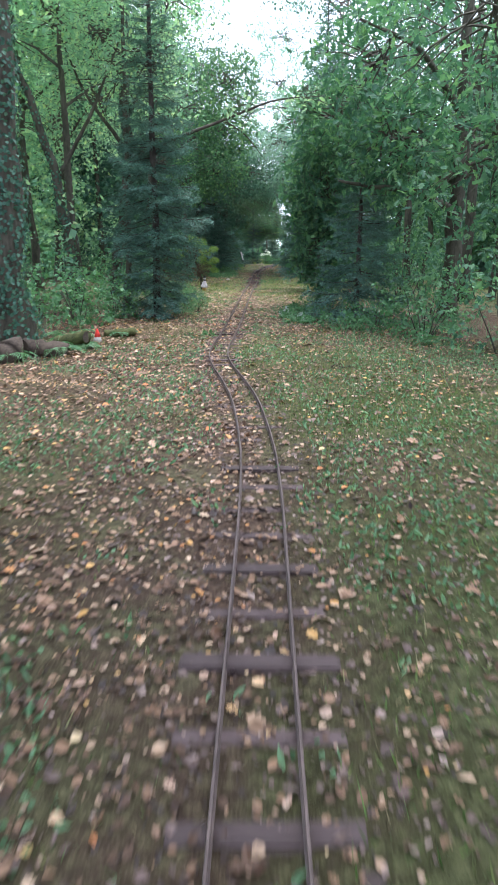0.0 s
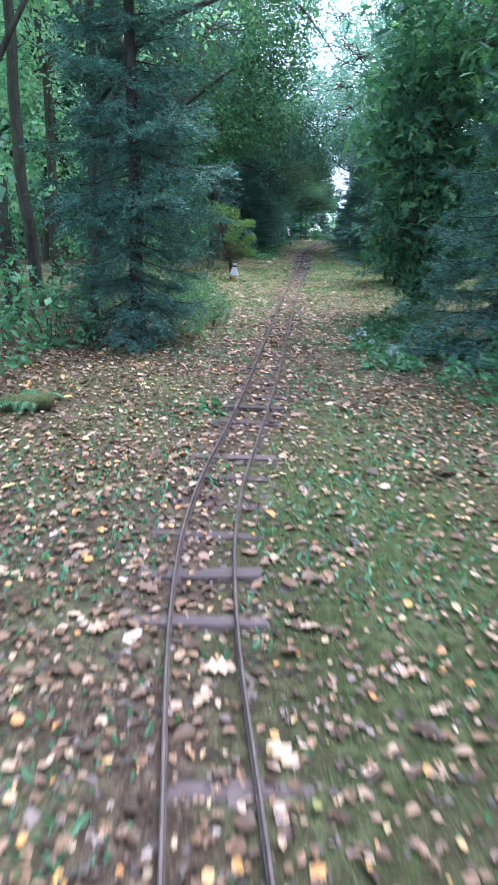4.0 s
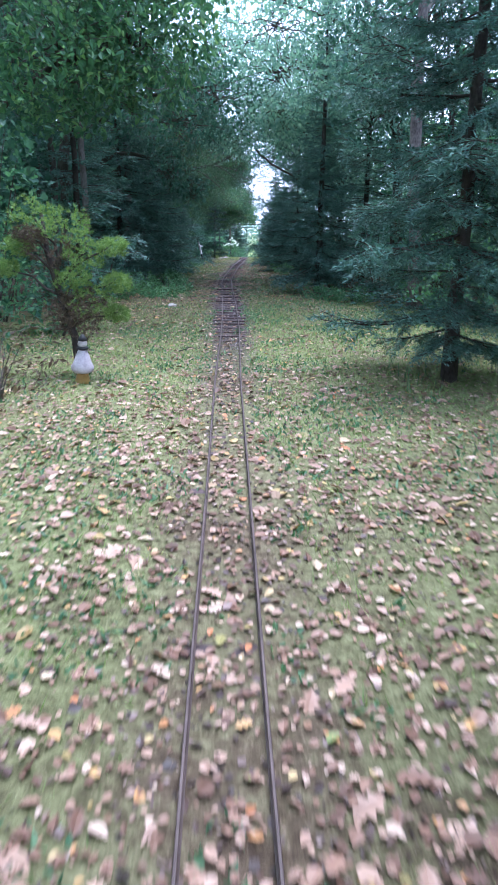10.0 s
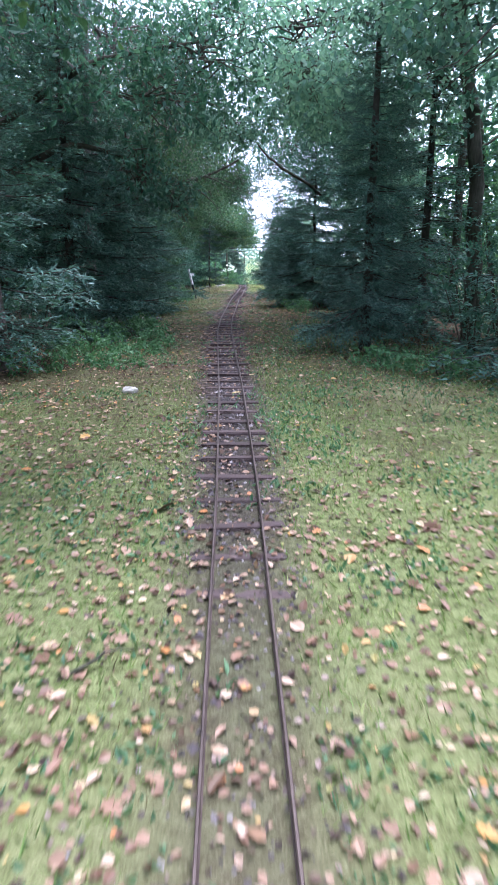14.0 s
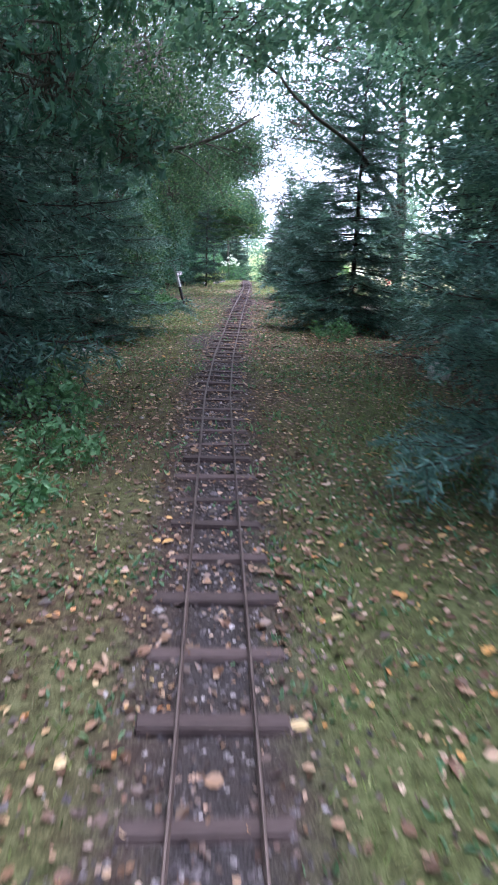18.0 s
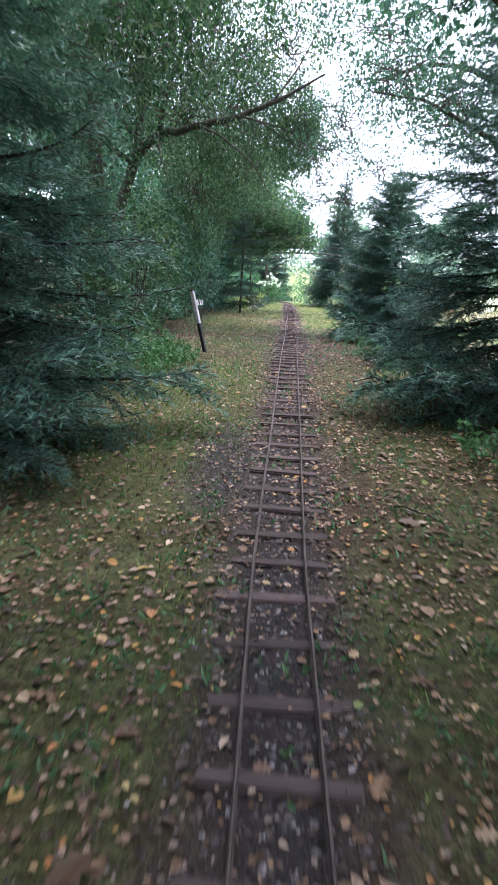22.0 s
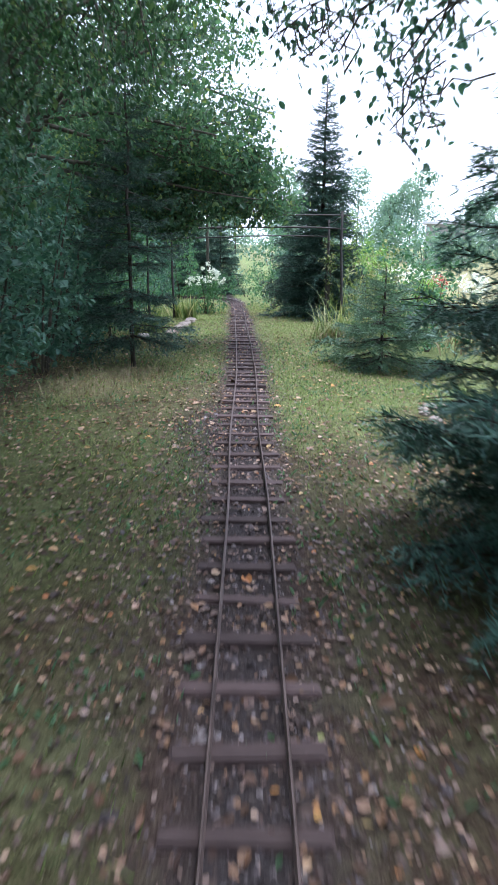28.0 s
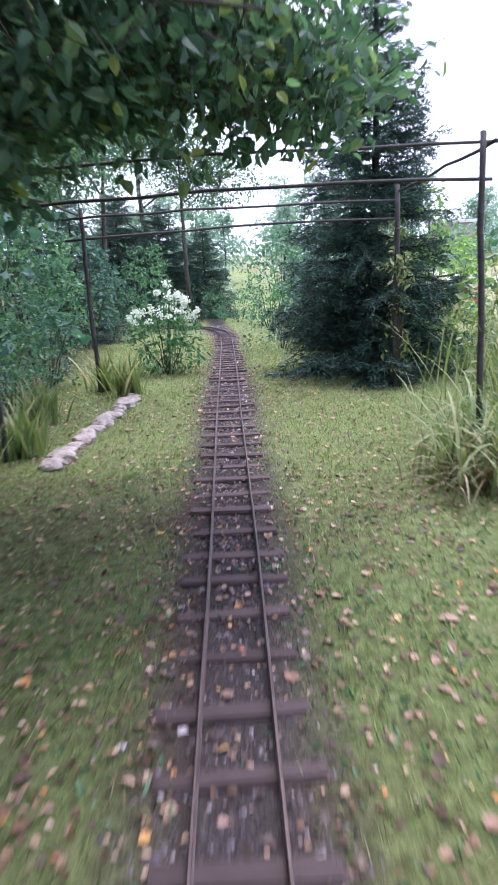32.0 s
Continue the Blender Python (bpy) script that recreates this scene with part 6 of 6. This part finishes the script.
for x, y, L, a in ((-.41, 5.4, .22, 65), (.5, 28.6, .25, -40), (.42, 29.3, .2, 15), (-.9, 11.2, .3, 30), (.8, 6.0, .25, -20), (-.8, 2.3, .2, 70), (.9, 31.2, .3, 50), (-1.0, 26.9, .3, 10), (.62, 23.6, .2, -70), (-.62, 17.7, .22, 35)):
    twig(x, y, L, a)


# ---- the leaning marker post ----
def marker_post():
    z0 = float(ground_z(-.87, 34.05))
    t = thing("marker_post", -.87, 34.05, z0, "leaning wooden post, white above and black below, with small board", "signpost")
    ax = Vector((-.19, .1, .72)).normalized()
    m = ax.to_track_quat("Z", "Y").to_matrix().to_4x4()
    def box(name, w, d, z0, z1, mat, x=0, label="", turn=None):
        bm = bmesh.new()
        bmesh.ops.create_cube(bm, size=1)
        bmesh.ops.scale(bm, vec=(w, d, z1 - z0), verts=bm.verts)
        bmesh.ops.bevel(bm, geom=bm.edges[:], offset=.004, segments=2, affect="EDGES")
        me = bpy.data.meshes.new(name)
        bm.to_mesh(me)
        bm.free()
        me.materials.append(mat)
        return part(name, me, t, label, m @ pose(x, 0, (z0 + z1) / 2) @ (turn or Matrix()))
    box("lower_post", .042, .042, -.1, .36, M_BLACK, label="black painted lower post")
    box("upper_post", .046, .046, .36, .76, M_WHITE, label="white painted upper post")
    box("arm", .17, .014, .58, .65, M_WHITE, -.105, "small white arm board")
    box("band", .03, .018, .578, .652, M_BLACK, -.1, "black band on the arm")
    box("band", .02, .018, .578, .652, M_BLACK, -.155, "black band on the arm")
    box("cap", .06, .06, .757, .772, M_BLACK, 0, "dark weathered cap")
    box("strut", .012, .012, .3, .52, M_BLACK, -.07, "thin dark strut", pose(0, 0, 0, 0, -38, 0))


marker_post()


# ---- pergola poles over the line ----
def pergola():
    t = thing("pergola", .7, 45, float(bed_z(45)), "rough pergola of thin dark poles across the railway", "pergola")
    base = np.array((.7, 45, float(bed_z(45))))
    def pole(name, a, b, r0, r1, sag=0):
        g = np.random.default_rng(int(abs(a[0] * 100 + a[2] * 77)))
        part(name, mesh(name, *tube(bend(np.array(a) - base, np.array(b) - base, sag, .006, 9, g), np.linspace(r0, r1, 9), 7), M_POLE, smooth=True), t)
    pole("post", (2.21, 44.8, -.45), (2.13, 44.8, 1.56), .021, .018)
    pole("post", (-.68, 45.2, -.35), (-.67, 45.2, 1.5), .017, .014)
    pole("post", (2.38, 47.3, -.45), (2.38, 47.3, 1.5), .026, .022)
    pole("post", (-.4, 47.5, -.4), (-.44, 47.5, 1.4), .024, .018)
    pole("crossbar", (-.95, 45.2, 1.45), (2.25, 44.8, 1.5), .011, .009, .03)
    pole("crossbar", (-.9, 45.25, 1.24), (2.2, 44.82, 1.33), .011, .01, .04)
    pole("crossbar", (-.6, 47.5, 1.32), (2.4, 47.3, 1.38), .012, .01, .02)
    pole("crossbar", (-.6, 47.55, 1.14), (2.4, 47.35, 1.24), .012, .01, .02)
    pole("side_rail", (2.16, 44.7, 1.5), (2.4, 47.4, 1.45), .01, .01)
    pole("side_rail", (-.68, 45.1, 1.47), (-.45, 47.6, 1.36), .01, .01)


pergola()


# ---- garden plants ----
def flower_bush(x, y):
    t = shrub(x, y, .42, .44, .78, "bushy plant covered in white flowers", M_NETTLE, 900, .06, OVATE, .45, name="white_flower_bush", category="flowering plant")
    g = np.random.default_rng(3)
    for k in range(46):
        a, q = g.uniform(0, 6.28), g.uniform(0, 1) ** .5
        c = np.array((.4 * q * math.cos(a), .4 * q * math.sin(a), 1.02 - .42 * q + g.normal(0, .06)))
        p = c + g.normal(0, .016, (26, 3))
        part("flower_head", mesh("flower_head", *leaves(p, g.normal(0, 1, p.shape), g.normal(0, 1, p.shape) + np.array((0, 0, .6)), .03, .026, DIAMOND), M_PETAL), t, "white flower head")
        if k % 3 == 0:
            part("flower_stalk", mesh("flower_stalk", *tube(bend((c[0] * .3, c[1] * .3, 0), c, .04, .01, 5, g), [.004] * 5, 4), M_NETTLE), t)


flower_bush(.2, 48.6)
for x, y, h in ((-.12, 47.25, .4), (-.62, 45.35, .36), (-.8, 44.9, .34), (-.35, 47.6, .36), (-.7, 46.3, .34)):
    blade_clump(x, y, 84, h * 1.15, .024, "clump of upright sword-shaped green leaves", M_REED, "iris_clump", "plant", spread=.06, lean=.35, arch=.25)
blade_clump(2.18, 44.4, 280, .84, .017, "tall arching ornamental grass, straw-coloured below", M_REED, "ornamental_grass", "ornamental grass", spread=.2, lean=.36, arch=.75)
blade_clump(2.75, 45.2, 130, 1.15, .014, "tall upright reed grass in the garden", M_REED, "ornamental_grass", "ornamental grass", spread=.25, lean=.25, arch=.35)
blade_clump(3.1, 46.2, 160, 1.3, .013, "tall upright reed grass in the garden", M_REED, "ornamental_grass", "ornamental grass", spread=.25, lean=.25, arch=.35)
shrub(2.4, 47.3, .13, .13, 1.55, "thin climbing plant round a pergola post", M_REED, 420, .06, DIAMOND, .4, name="climbing_plant", stems=6, category="climber", spread=.14)
shrub(3.0, 48.2, .55, .5, 1.9, "tall yellow-green bush in the garden", M_LIME, 1300, .06, OVATE, .5, name="garden_bush")
blade_clump(2.06, 44.25, 140, .5, .012, "dry straw skirt of ornamental grass", M_DRYGRASS, "dry_grass_clump", "ornamental grass", spread=.14, lean=.6, arch=.8)
blade_clump(-.5, 41.4, 80, .2, .005, "dry brown grass at the foot of a spruce", M_DRYGRASS, "dry_grass_clump", "grass tuft", spread=.16, lean=.6, arch=.6)
blade_clump(-.85, 41.0, 80, .16, .005, "dry brown grass at the foot of a spruce", M_DRYGRASS, "dry_grass_clump", "grass tuft", spread=.2, lean=.6, arch=.6)
for x, y, h in ((-.35, 41.3, .22), (-.95, 40.4, .2), (-.6, 40.7, .14), (-1.15, 41.3, .24)):
    blade_clump(x, y, 80, h, .005, "dry brown grass at the foot of a spruce", M_DRYGRASS, "dry_grass_clump", "grass tuft", spread=.2, lean=.6, arch=.6)
for x, y in ((4.2, 44.0), (5.2, 47), (4.6, 50.5), (6.5, 52), (3.8, 48.6), (7.5, 47)):
    blade_clump(x, y, 160, .9, .02, "tall meadow weeds beyond the garden", M_DRYGRASS if (x * 10) % 3 < 1.5 else M_REED, "meadow_weeds", "weeds", spread=.45, lean=.3)


def house(x, y, z, w, d, h, turn):
    t = thing("house", x, y, z, "distant pale house with flat roof and dark windows", "house", turn=turn)
    def box(name, c, s, mat, parent=t):
        bm = bmesh.new()
        bmesh.ops.create_cube(bm, size=1)
        bmesh.ops.scale(bm, vec=s, verts=bm.verts)
        bmesh.ops.translate(bm, vec=c, verts=bm.verts)
        bmesh.ops.bevel(bm, geom=bm.edges[:], offset=.03, segments=1, affect="EDGES")
        me = bpy.data.meshes.new(name)
        bm.to_mesh(me)
        bm.free()
        me.materials.append(mat)
        return part(name, me, parent)
    box("wall", (0, 0, h / 2), (w, d, h), M_WALL)
    box("roof", (0, 0, h + .2), (w + 1, d + 1, .4), M_ROOF)
    for k in range(2):
        win = box("window", (-w / 4 + w * k / 2, -d / 2 - .02, h * .62), (w * .12, .1, h * .18), M_GLASS)
        box("sill", (-w / 4 + w * k / 2, -d / 2 - .08, h * .52), (w * .14, .2, .08), M_WALL, win)


house(36.5, 140, -1.95, 6.2, 5, 5.6, -20)
